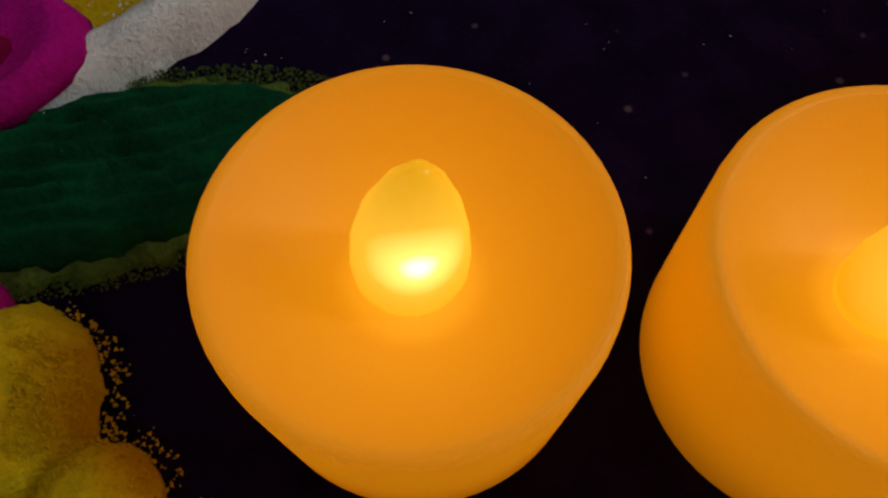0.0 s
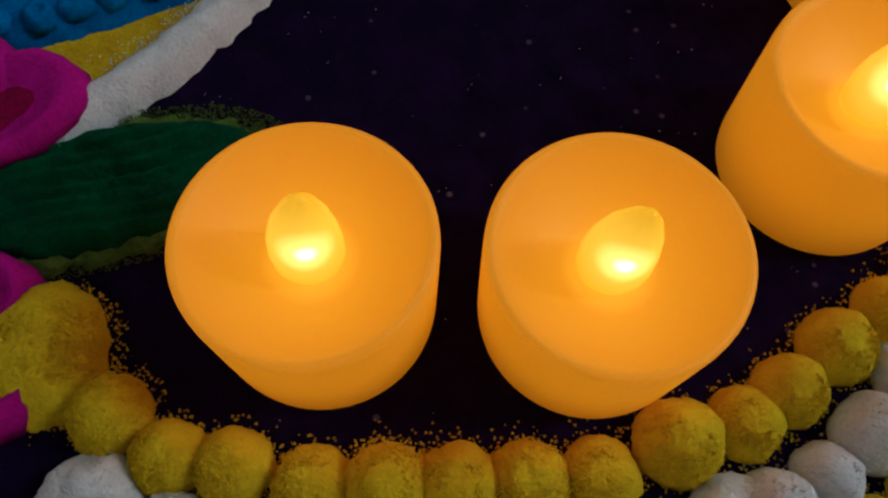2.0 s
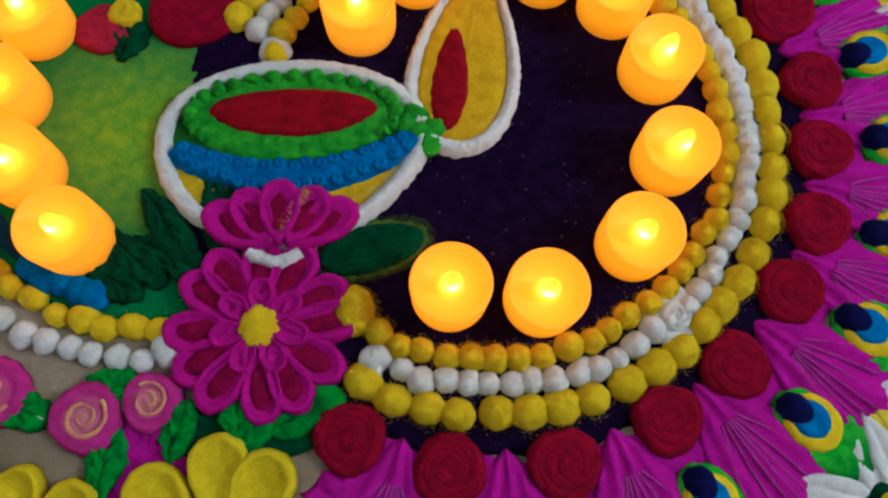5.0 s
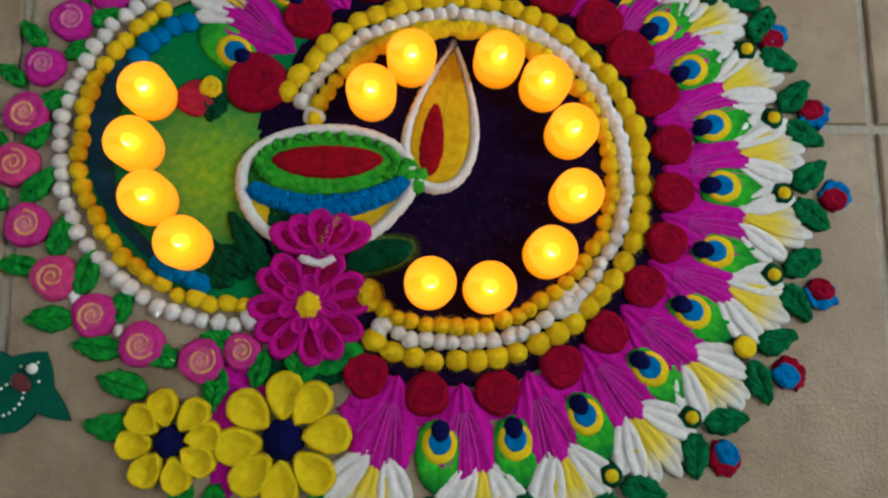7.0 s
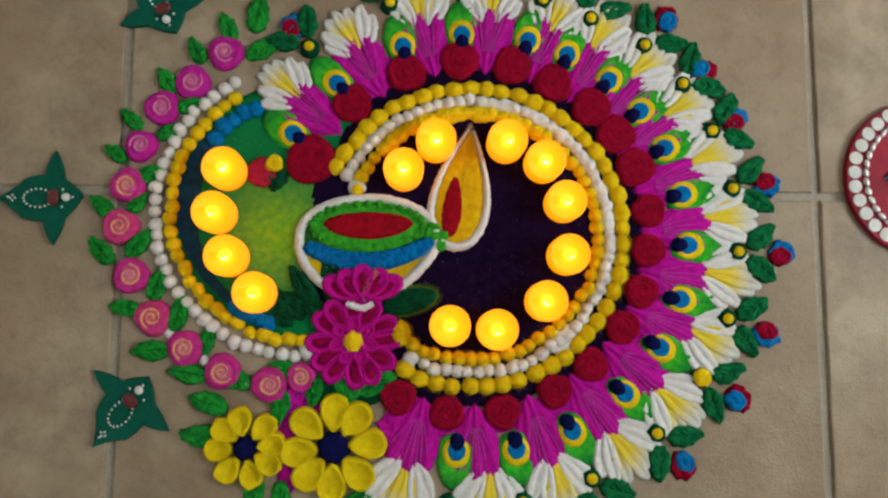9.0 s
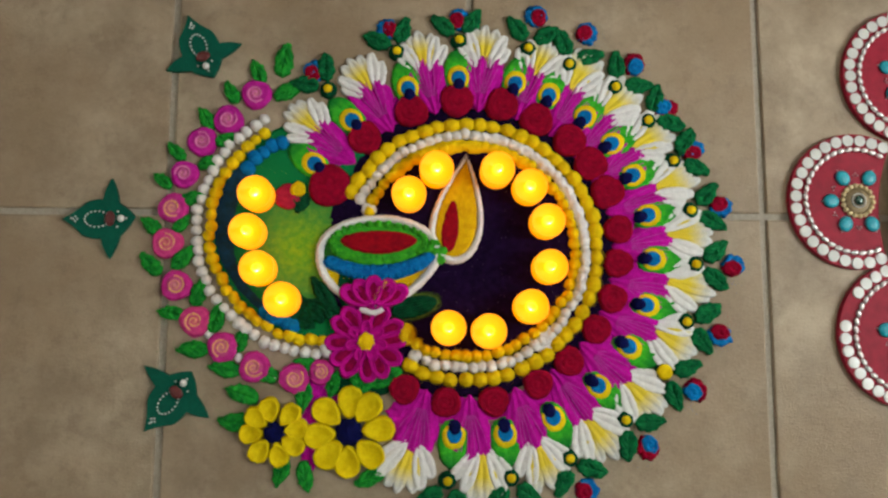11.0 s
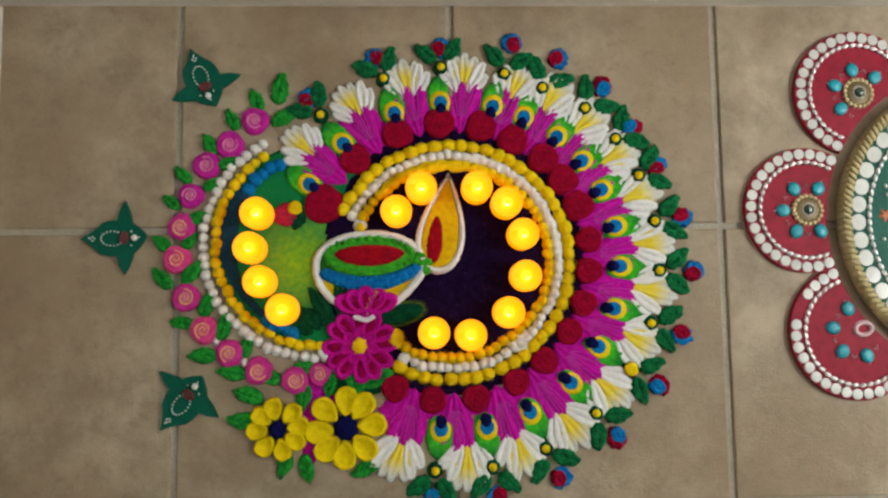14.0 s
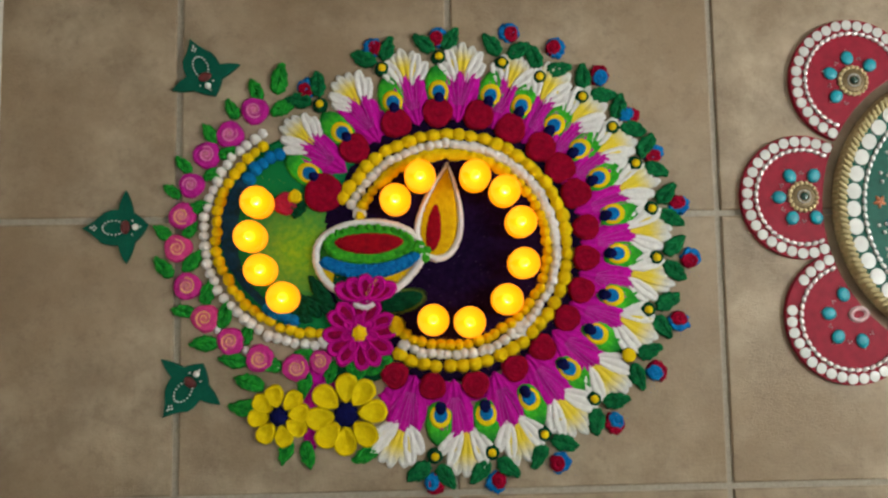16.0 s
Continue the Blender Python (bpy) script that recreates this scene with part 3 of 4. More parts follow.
def peacock_eye():
    t = thing("peacock_eye", at(0, 0), "powder peacock eye in navy, blue, yellow and green", "powder feather", "peacock eyes")
    groove = lambda x, y, rho, th: -0.0009 * math.exp(-(x / 0.0016) ** 2) * (1 - rho ** 4)
    put("green_vane", finish(mound(leafshape(0.050, 0.031, 1.0, 0.4), 0.0040, flat, 44, 10, relief=groove, rough=0.0012, fine=0.0003, centre=(0, 0.02)), "green_vane", EYEGREEN), t, at(0, -0.014, 0))
    put("yellow_ring", finish(mound(ellipse(0.0122, 0.0135), 0.0056, flat, 40, 8, rough=0.0006, fine=0.0003), "yellow_ring", LEMON), t, at(0, 0.0035, 0.0004))
    put("blue_spot", finish(mound(ellipse(0.0088, 0.0100), 0.0064, flat, 34, 8, rough=0.0005, fine=0.0003), "blue_spot", SKYBLUE), t, at(0, 0.0015, 0.0005))
    put("navy_spot", finish(mound(ellipse(0.0078, 0.0085), 0.0086, dome, 34, 9, rough=0.0006, fine=0.0003), "navy_spot", NAVY), t, at(0, -0.0045, 0.0006))
    return t


eye = peacock_eye()
eye.matrix_basis = facing(0.181, EYES[0], 0.0005)
for a in EYES[1:]:
    copy_thing(eye, facing(0.1795 + 0.0035 * math.cos(radians(a + 50)), a, 0.0005, random.uniform(-10, 10)))


def leaf_mesh(name, mat, length, width, h, seed, ribs=5):
    def veins(x, y, rho, th):
        mid = -0.34 * h * math.exp(-(x / (width * 0.05)) ** 2)
        return (mid + 0.17 * h * math.cos((abs(x) * 1.5 + y) / length * TAU * ribs)) * (1 - rho ** 5)
    return finish(mound(leafshape(length, width), h, flat, 40, 10, relief=veins, rough=0.0022, fine=0.0006, centre=(0, length * 0.5), seed=seed), name, mat)


SMALL_LEAVES = [leaf_mesh("leaf", BUDGREEN, 0.032, 0.0185, 0.0042, s) for s in (0.2, 1.1, 2.6)]


def bud(i, a, r_bud, bluish, big):
    root = 0.220 if a > 60 else 0.227
    t = thing("powder_bud", facing(root, a, 0.0003), "powder rosebud in crimson and blue with green leaves", "powder flower", "outer buds")
    knot = put("knot", finish(mound(ellipse(0.0092, 0.0092), 0.0075, dome, 26, 7, rough=0.0009), "knot", DARKGREEN), t)
    k = 0.0078 if big else 0.0046
    put("yellow_dot", finish(mound(ellipse(k, k), 0.0040, dome, 22, 6, rough=0.0005), "yellow_dot", LEMON), knot, at(0, 0, 0.0060))
    d = r_bud - root + (0.005 if a > 60 else 0.0)
    for side in (-1, 1):
        put("leaf", SMALL_LEAVES[(i + side) % 3], t, at(side * 0.004, 0.008, 0.0014, -side * (44 + 8 * math.sin(7 * i + side))))
    first, second = (SKYBLUE, CRIMSON) if bluish else (CRIMSON, BLUE)
    swirl = lambda x, y, rho, th: 0.0007 * math.cos(TAU * 1.8 * rho - th) * (1 - rho ** 4)
    off = 0.0042 if i % 2 else -0.0042
    put("second_petal", finish(mound(ellipse(0.0112, 0.0120), 0.0040, flat, 40, 8, rough=0.0032, fine=0.0005, seed=i), "second_petal", second), t, at(off * 0.45, d + 0.0015, 0))
    put("bud_petal", finish(mound(ellipse(0.0084, 0.0098), 0.0058, flat, 34, 10, relief=swirl, rough=0.0014, seed=i * 2.0), "bud_petal", first), t, at(-off * 0.3, d, 0))


BUD_R = [0.255, 0.258, 0.261, 0.260, 0.261, 0.262, 0.264, 0.257, 0.249, 0.249, 0.258, 0.253, 0.251, 0.237, 0.241, 0.239]
for i, (a, r) in enumerate(zip(EYES[:16], BUD_R)):
    bud(i, a - 0.8, r, i in (0, 3, 4, 9, 10), i == 4)


# ---- bowl, flame, lotus and the magenta flower ----
def bowl():
    t = thing("oil_lamp_picture", at(0.0228, 0.086, 0.0018), "powder oil lamp bowl in white, green, red and blue", "powder picture")

    def outer(th):
        c, s = math.cos(th), math.sin(th)
        left = c < 0
        return (0.0588 * c * (1 if s > 0 else (1 - (0.02 if left else 0.23) * s * s)), 0.008 + (0.0360 * abs(s) ** 0.9 if s > 0 else -0.0500 * abs(s) ** (0.95 if left else 1.22)))
    put("bowl_body", finish(mound(outer, 0.0026, flat, 90, 10, rough=0.0008), "bowl_body", BOWLYELLOW), t)
    put("white_outline", finish(band(lambda u: outer(TAU * u), lambda u: 0.0044, 0.0058, 300, True, 0.0010, 0.0005, 11), "white_outline", WHITE), t, at(0, 0, 0.0002))
    rim = put("green_rim", finish(mound(lambda th: (0.0515 * math.cos(th), 0.0190 + (0.0225 if math.sin(th) > 0 else 0.0235) * math.sin(th)), 0.0044, flat, 110, 16, rough=0.0020, fine=0.0010, centre=(0, 0.019)), "green_rim", LIME), t, at(0, 0, 0.0006))
    red = lambda th: (0.0405 * math.copysign(abs(math.cos(th)) ** 1.15, math.cos(th)), 0.0195 + 0.0128 * math.sin(th) + 0.002 * math.cos(th) ** 2)
    put("red_hollow", finish(mound(red, 0.0072, flat, 60, 8, rough=0.0004, fine=0.0002, centre=(0, 0.0195)), "red_hollow", RED), t, at(0, 0, 0.0006))
    for i in range(30):
        th = TAU * (i + 0.5) / 30
        s, c = math.sin(th), math.cos(th)
        if s < -0.2 and abs(c) < 0.75:
            continue
        put("green_bead", random.choice(G_BEADS), rim, at(0.0470 * c, 0.0195 + 0.0190 * s, 0.0034, 40 * i))
    for dx, dy in ((0.052, 0.013), (0.058, 0.009), (0.056, 0.019), (0.064, 0.012), (0.062, 0.003)):
        put("green_bead", random.choice(G_BEADS), rim, at(dx, dy, 0.0028, 3000 * dx) @ Matrix.Diagonal((1.5, 1.5, 1.2, 1)))
    blue = lambda u: (-0.052 + 0.106 * u, 0.0030 - 0.0165 * math.sin(math.pi * u) ** 0.8 + 0.004 * u)
    strip = put("blue_band", finish(band(blue, lambda u: 0.0062 + 0.0036 * math.sin(math.pi * u) ** 0.6, 0.0062, 90, False, 0.0012, 0.0005), "blue_band", BLUE), t, at(0, 0, 0.0010))
    for i in range(34):
        u = (i // 2 + 0.6) / 17.2
        p = blue(u)
        k = 0.0042 * math.sin(math.pi * u) ** 0.5 + 0.0008
        put("blue_dot", random.choice(B_DOTS), strip, at(p[0] + random.uniform(-0.001, 0.001), p[1] + (k if i % 2 else -k) + random.uniform(-0.0007, 0.0007), 0.0040, 50 * i))



G_BEADS = bead_meshes("green_bead", LIME, 0.0080, 0.0074, 0.0030, 5, 26, 7, 0.0016, 0.0007)
def ring_dot(seed):
    """A dab with a dent in its middle."""
    dent = lambda x, y, rho, th: -0.0016 * math.exp(-(rho / 0.34) ** 2)
    return finish(mound(ellipse(0.0032, 0.0034), 0.0034, dome, 24, 8, relief=dent, rough=0.0008, fine=0.0003, seed=seed), "blue_dot", SKYBLUE)


B_DOTS = [ring_dot(k) for k in (0.4, 1.6, 3.3)]
bowl()


def flame_picture():
    """The painted flame above the bowl, from its round foot to its tip."""
    t = thing("flame_picture", at(0.0948, 0.0875, 0.0020, -9.5), "powder flame in red and yellow with a white outline", "powder picture")
    drop = dropshape(0.107, 0.051)
    put("white_outline", finish(band(lambda u: drop(TAU * (0.06 + 0.88 * u)), lambda u: 0.0014 + 0.0026 * math.sin(math.pi * u) ** 0.8, 0.0054, 240, False, 0.0010, 0.0005, 9), "white_outline", WHITE), t)
    put("yellow_flame", finish(mound(dropshape(0.104, 0.046), 0.0042, flat, 80, 12, rough=0.0012, fine=0.0005, centre=(0, 0.035)), "yellow_flame", FLAMEYELLOW), t, at(0, 0.001, 0.0004))
    put("red_core", finish(mound(leafshape(0.058, 0.0180, 1.0), 0.0056, flat, 44, 8, rough=0.0012, fine=0.0005, centre=(0, 0.025)), "red_core", RED), t, at(-0.004, 0.005, 0.0006, 3))


flame_picture()


def cupped_petal(name, mat, length, width, h, seed):
    return finish(mound(petalshape(length, width), h, cup, 40, 12, rough=0.0009, fine=0.0003, centre=(0, length * 0.55), seed=seed), name, mat)


def lotus():
    t = thing("lotus", at(0.0185, 0.0415, 0.0060), "magenta powder lotus bud with crimson hollows below the bowl", "powder flower")
    for i, (turn, ln, x) in enumerate(((58, 0.036, -0.003), (-58, 0.036, 0.003), (30, 0.031, -0.003), (-30, 0.031, 0.003), (0, 0.031, 0))):
        petal = put("petal", cupped_petal("petal", HOTPINK, ln, 0.0205, 0.0046, i), t, at(x, 0, 0.0004 * i, turn))
        put("hollow", finish(mound(leafshape(ln * 0.62, 0.0100), 0.0036, flat, 28, 7, rough=0.0012, seed=i), "hollow", WINE), petal, at(0, ln * 0.2, 0.0001))
    put("white_stem", finish(band(lambda u: (-0.012 + 0.022 * u, -0.001 - 0.005 * math.sin(3 * u)), lambda u: 0.0034, 0.0040, 40, False, 0.0010, 0.0005), "white_stem", WHITE), t, at(-0.001, -0.0005, -0.0005))


lotus()


def magenta_flower():
    t = thing("magenta_flower", at(0.0110, 0.0068, 0.0010), "hot-pink powder flower with wine hollows and a yellow heart", "powder flower")
    outer = [cupped_petal("petal", HOTPINK, 0.0345, 0.0200, 0.0070, s) for s in (0.4, 2.3, 4.4)]
    hollow = [finish(mound(leafshape(0.0240, 0.0098, 0.8, -0.6), 0.0044, flat, 26, 7, rough=0.0012, seed=s), "hollow", WINE) for s in (0.4, 2.3)]
    for i in range(12):
        a = 30 * i + 4 * math.sin(2.3 * i)
        x, y = -math.sin(radians(a)), math.cos(radians(a))
        petal = put("petal", outer[i % 3], t, at(x * 0.0075, y * 0.0075, 0.0005 * (i % 2), a))
        put("hollow", hollow[i % 2], petal, at(0, 0.0065, 0.0012))
    inner = cupped_petal("inner_petal", HOTPINK, 0.0185, 0.0125, 0.0050, 6.0)
    for i in range(7):
        a = 360 * i / 7
        x, y = -math.sin(radians(a)), math.cos(radians(a))
        put("inner_petal", inner, t, at(x * 0.0035, y * 0.0035, 0.0034, a))
    put("heart", finish(mound(ellipse(0.0088, 0.0096), 0.0060, dome, 36, 9, rough=0.0010, fine=0.0005), "heart", YELLOW), t, at(0, 0, 0.0052))


magenta_flower()


SMOOTHLEMON = powder("pressed_lemon_powder", (0.80, 0.62, 0.010), (0.70, 0.50, 0.006), grit=0.2)


def yellow_flower(x, y, r, width, turn, petals, seed):
    t = thing("yellow_flower", at(x, y, 0.0006, turn), "yellow powder flower with cupped petals and a navy heart", "powder flower", "yellow flowers")
    shapes = [cupped_petal("petal", SMOOTHLEMON, r * 0.76, width, 0.0075, seed + k) for k in range(3)]
    for i in range(petals):
        a = 360 * i / petals + 5 * math.sin(5 * i + seed)
        x1, y1 = -math.sin(radians(a)), math.cos(radians(a))
        put("petal", shapes[i % 3], t, at(x1 * r * 0.25, y1 * r * 0.25, 0.0006 * (i % 2), a))
    put("heart", finish(mound(ellipse(r * 0.30, r * 0.32), 0.0110, dome, 36, 9, rough=0.0018, fine=0.0004, seed=seed), "heart", NAVY), t, at(0, 0, 0.0010))


yellow_flower(-0.0780, -0.0810, 0.0345, 0.0218, 8, 8, 1.0)
yellow_flower(-0.0050, -0.0810, 0.0448, 0.0276, 2, 8, 4.0)


def spread(label, mat, x, y, a, b, turn, h=0.0012):
    ob = put("powder_patch", finish(mound(ellipse(a, b), h, flat, 50, 8, rough=0.004, fine=0.0006, seed=x * 500), "powder_patch", mat), None, at(x, y, 0.0001, turn))
    tagged(ob, label, "powder patch")


spread("thin magenta powder patch between the yellow flowers", MAGENTA, -0.043, -0.082, 0.012, 0.038, 0)
spread("thin dark green powder patch under the leaves", DARKGREEN, 0.006, -0.036, 0.036, 0.013, 0)
spread("thin pink powder patch under the small roses", MAGENTA, -0.034, -0.046, 0.022, 0.018, 0)
spread("magenta powder patch beside the crimson rose", MAGENTA, 0.046, -0.068, 0.016, 0.016, 0, 0.0022)

# Leaves, each (x, y, turn, length), turned counterclockwise from upwards.
LEAVES = [(-0.124, 0.252, 25, 0.030), (-0.148, 0.225, 30, 0.030), (-0.146, 0.210, -70, 0.028), (-0.176, 0.192, 40, 0.028),
          (-0.162, 0.186, -70, 0.030), (-0.188, 0.164, 50, 0.026), (-0.180, 0.150, -75, 0.030), (-0.196, 0.116, 50, 0.030),
          (-0.184, 0.118, -40, 0.026), (-0.196, 0.074, 40, 0.034), (-0.184, 0.080, -40, 0.034), (-0.170, 0.034, 80, 0.030),
          (-0.162, 0.042, -20, 0.034), (-0.144, 0.000, 90, 0.036), (-0.142, 0.016, -15, 0.034), (-0.118, -0.004, -20, 0.030),
          (-0.112, -0.022, 80, 0.036), (-0.098, 0.272, 20, 0.032), (-0.080, 0.280, -12, 0.042), (-0.086, 0.258, -62, 0.036)]
LEAVES2 = [(-0.094, -0.050, 70, 0.038), (-0.098, -0.074, 82, 0.040), (-0.066, -0.106, 160, 0.032), (-0.050, -0.108, -170, 0.034),
           (0.030, -0.118, 115, 0.036), (-0.048, -0.032, 172, 0.034), (-0.018, -0.022, 165, 0.030), (0.000, -0.018, 195, 0.034),
           (0.016, -0.020, 150, 0.038), (0.046, -0.020, 118, 0.040), (-0.074, -0.030, 70, 0.034),
           (-0.062, -0.014, -100, 0.030), (-0.046, -0.009, 200, 0.026)]
LEAF_SHAPES = [leaf_mesh("powder_leaf", GREEN, 0.032, 0.0165, 0.0046, s, 5) for s in (0.4, 1.7, 2.9)]
for i, (x, y, turn, ln) in enumerate(LEAVES + LEAVES2):
    k = ln / 0.034
    ob = put("powder_leaf", LEAF_SHAPES[i % 3], None, at(x, y, 0.0003, turn) @ Matrix.Diagonal((k, k, 1, 1)))
    tagged(ob, "green powder leaf with pressed veins on the tiles", "powder leaf", "green leaves")
for i, (x, y, turn, ln) in enumerate(((-0.006, 0.036, 10, 0.048), (-0.020, 0.034, 32, 0.046), (-0.030, 0.026, 50, 0.050), (-0.012, 0.030, 62, 0.040), (-0.040, 0.022, 62, 0.034), (-0.012, 0.044, -12, 0.036))):
    ob = put("powder_leaf", leaf_mesh("powder_leaf", DARKGREEN, ln, 0.016, 0.0042, i * 1.3, 5), None, at(x, y, 0.0012, turn))
    tagged(ob, "dark green powder leaf stroke on the green field", "powder leaf", "dark leaf strokes")


def broad_leaf():
    """The dark leaf beside the candles: long streaks, a dusty yellow-green edge."""
    t = thing("powder_leaf", at(0.0330, 0.0345, 0.0016, -76), "broad dark green powder leaf with a dusty lime edge", "powder leaf")
    shape = leafshape(0.052, 0.0260, 0.85, 0.2)
    put("dusty_edge", finish(mound(shape, 0.0020, flat, 110, 10, rough=0.0022, fine=0.0012, centre=(0, 0.025)), "dusty_edge", DUST), t)
    streaks = lambda x, y, rho, th: (0.0010 * math.cos(x * 2300 + 2 * math.sin(y * 160)) - 0.0010 * math.exp(-(x / 0.0016) ** 2)) * (1 - rho ** 5)
    put("blade", finish(mound(leafshape(0.048, 0.0215, 0.9, 0.2), 0.0046, flat, 90, 22, relief=streaks, rough=0.0011, fine=0.0006, centre=(0, 0.023)), "blade", DARKGREEN), t, at(0, 0.0015, 0.0004))


broad_leaf()

PINK_ROSES = [(-0.104, 0.262), (-0.132, 0.235), (-0.158, 0.212), (-0.175, 0.178), (-0.185, 0.143), (-0.190, 0.107), (-0.179, 0.064), (-0.159, 0.028), (-0.131, 0.002), (-0.099, -0.018), (-0.059, -0.029), (-0.033, -0.023)]
PALEROSE = powder("pale_rose_powder", (0.74, 0.24, 0.46), (0.66, 0.14, 0.38))
GOLDROSE = powder("golden_rose_powder", (0.80, 0.44, 0.16), (0.72, 0.24, 0.24))
ORCHID = powder("orchid_powder", (0.54, 0.020, 0.32), (0.40, 0.012, 0.23), fade=((0, 0), 0.013, 0.003, (0.80, 0.48, 0.32)), wobble=0.006)
PINKS = [powder_rose(m, 0.0158, 0.0064, 2.4, s, lb, group="pink roses", ridge=rg) for m, s, lb, rg in ((ORCHID, 0.5, "orchid-pink powder rose with a pale spiral", PALEROSE), (ROSEPINK, 1.2, "rose-pink powder rose with a golden spiral", GOLDROSE), (PEACH, 2.5, "peach-pink powder rose with a golden spiral", GOLDROSE))]
used = set()
for i, (x, y) in enumerate(PINK_ROSES):
    k = 0.82 if i == 11 else 0.92 if i in (3, 4, 5) else 1.0
    w = (0, 0, 0, 0, 1, 2, 1, 2, 1, 1, 1, 1)[i]
    if w in used:
        ob = copy_thing(PINKS[w], at(x, y, 0.0002, 77 * i))
        ob.scale = (k, k, 1)
    else:
        PINKS[w].matrix_basis = at(x, y, 0.0002, 77 * i)
        used.add(w)
for x, y in ((-0.146, 0.0150), (-0.115, -0.0085), (-0.080, -0.0270)):
    single_bead("small white powder dot between the pink roses", WHITE, x, y, 0.0090, 0.0095, 0.0040, 0.0, 22, 6)

# The corner of the green field with its big crimson mound.
ob = put("powder_mound", rose_mesh("powder_mound", CRIMSON, 0.0225, 0.0060, 1.2, 2.2), None, at(-0.0270, 0.1650, 0.0014))
tagged(ob, "large crimson powder mound on the green field", "powder mound")
ob = put("powder_mound", rose_mesh("powder_mound", powder("rose_red_powder", (0.48, 0.02, 0.06)), 0.0135, 0.0040, 1.2, 4.2), None, at(-0.0700, 0.1540, 0.0012))
tagged(ob, "rose-red powder mound beside a candle", "powder mound")
powder_rose(LEMON, 0.0080, 0.0060, 1.8, 3.3, "small yellow powder rose between crimson mounds").matrix_basis = at(-0.0590, 0.1610, 0.0014)
ob = put("powder_leaf", leaf_mesh("powder_leaf", DARKGREEN, 0.024, 0.018, 0.0034, 5.5), None, at(-0.054, 0.160, 0.0012, 165))
tagged(ob, "dark green powder leaf below the yellow rose", "powder leaf")


# ---- the whole picture, turned and drawn out to lie true on the tile grid ----
def lie(x, y):
    """From the picture's own plan to its lie on the tiles."""
    w = 1 - 0.05221 * x + 0.01338 * y
    return (0.98861 * x - 0.00672 * y - 0.00255) / w, (0.00910 * x + 0.98417 * y - 0.00139) / w


def lie_matrix(m):
    """The same for a thing: its place, and the turn and stretch there."""
    x, y, z = m.translation
    (x0, y0), (x1, y1), (x2, y2) = lie(x, y), lie(x + 0.01, y), lie(x, y + 0.01)
    turn = Matrix((((x1 - x0) * 100, (x2 - x0) * 100, 0, 0), ((y1 - y0) * 100, (y2 - y0) * 100, 0, 0), (0, 0, 1, 0), (0, 0, 0, 1)))
    local = m.copy()
    local.translation = (0, 0, 0)
    return Matrix.Translation((x0, y0, z)) @ turn @ local


for ob in [o for o in scene.objects if o.parent is None and o.get("kind") != "structure" and o.type in ("MESH", "EMPTY")]:
    ob.matrix_basis = lie_matrix(ob.matrix_basis)


# ---- candles ----
def tea_light(x, y, turn, h):
    """A battery tea light: hollow-topped drum with a flame-shaped bulb in the dish."""
    t = thing("tea_light", at(x, y, 0.0020, turn), "plastic battery tea light glowing amber, lit", "candle", "lit tea lights")
    r = 0.0169
    prof = [(0, 0.0), (r * 0.925, 0.0), (r * 0.962, 0.0008), (r * 0.974, 0.0025), (r * 0.988, h * 0.5), (r, h - 0.0022), (r * 0.995, h - 0.0007), (r * 0.965, h), (r * 0.92, h - 0.0003),
            (r * 0.86, h - 0.0015), (r * 0.70, h - 0.0042), (r * 0.50, h - 0.0062), (r * 0.32, h - 0.0072), (0, h - 0.0076)]
    put("drum", finish(lathe(prof, 64), "drum", CANDLE), t)
    fl = [(0.0, h - 0.0080), (0.0040, h - 0.0078), (0.0047, h - 0.0055), (0.0048, h - 0.0028), (0.0045, h + 0.0006), (0.0037, h + 0.0042), (0.0024, h + 0.0074), (0.0010, h + 0.0096), (0, h + 0.0102)]
    bm = lathe(fl, 28)
    for v in bm.verts:
        up = max(0.0, v.co.z - (h - 0.003))
        v.co.x += up * up * 6.0
        v.co.y *= 0.85
    put("flame", finish(bm, "flame", FLAME), t, None, "flame-shaped bulb glowing yellow")
    return t


H = 0.0250
first = tea_light(0.0880, 0.0185, 8, H)
for i, (x, y) in enumerate(((0.1270, 0.0155), (0.1680, 0.0392), (0.1870, 0.0780), (0.1850, 0.1230), (0.1680, 0.1570), (0.1360, 0.1740), (0.0760, 0.1740), (0.0490, 0.1490),
                            (-0.1000, 0.1480), (-0.1070, 0.1110), (-0.0960, 0.0750), (-0.0720, 0.0450))):
    copy_thing(first, at(x, y, 0.0020, (-15, -35, 20, 10, -20, 30, 5, -10, 25, -25, 15, -5)[i]))


# ---- cut-out boards with beads ----
def smooth_loop(points, n=10):
    """A closed curve through the points, slightly drawn in between them."""
    out = []
    m = len(points)
    for i in range(m):
        a, b, c, d = (Vector(points[(i + k) % m]) for k in (-1, 0, 1, 2))
        for k in range(n):
            t = k / n
            p = 0.5 * ((2 * b) + (c - a) * t + (2 * a - 5 * b + 4 * c - d) * t * t + (3 * b - a - 3 * c + d) * t ** 3)
            out.append((p.x, p.y))
    return out


BIG_PEARL = finish(lathe([(0, 0), (0.0026, 0.0006), (0.0036, 0.0028), (0.0030, 0.0052), (0, 0.0064)], 18), "pearl", PEARL)
SEED_PEARL = finish(lathe([(0, 0), (0.0008, 0.0002), (0.0011, 0.0010), (0.0007, 0.0018), (0, 0.0021)], 10), "seed_pearl", PEARL)


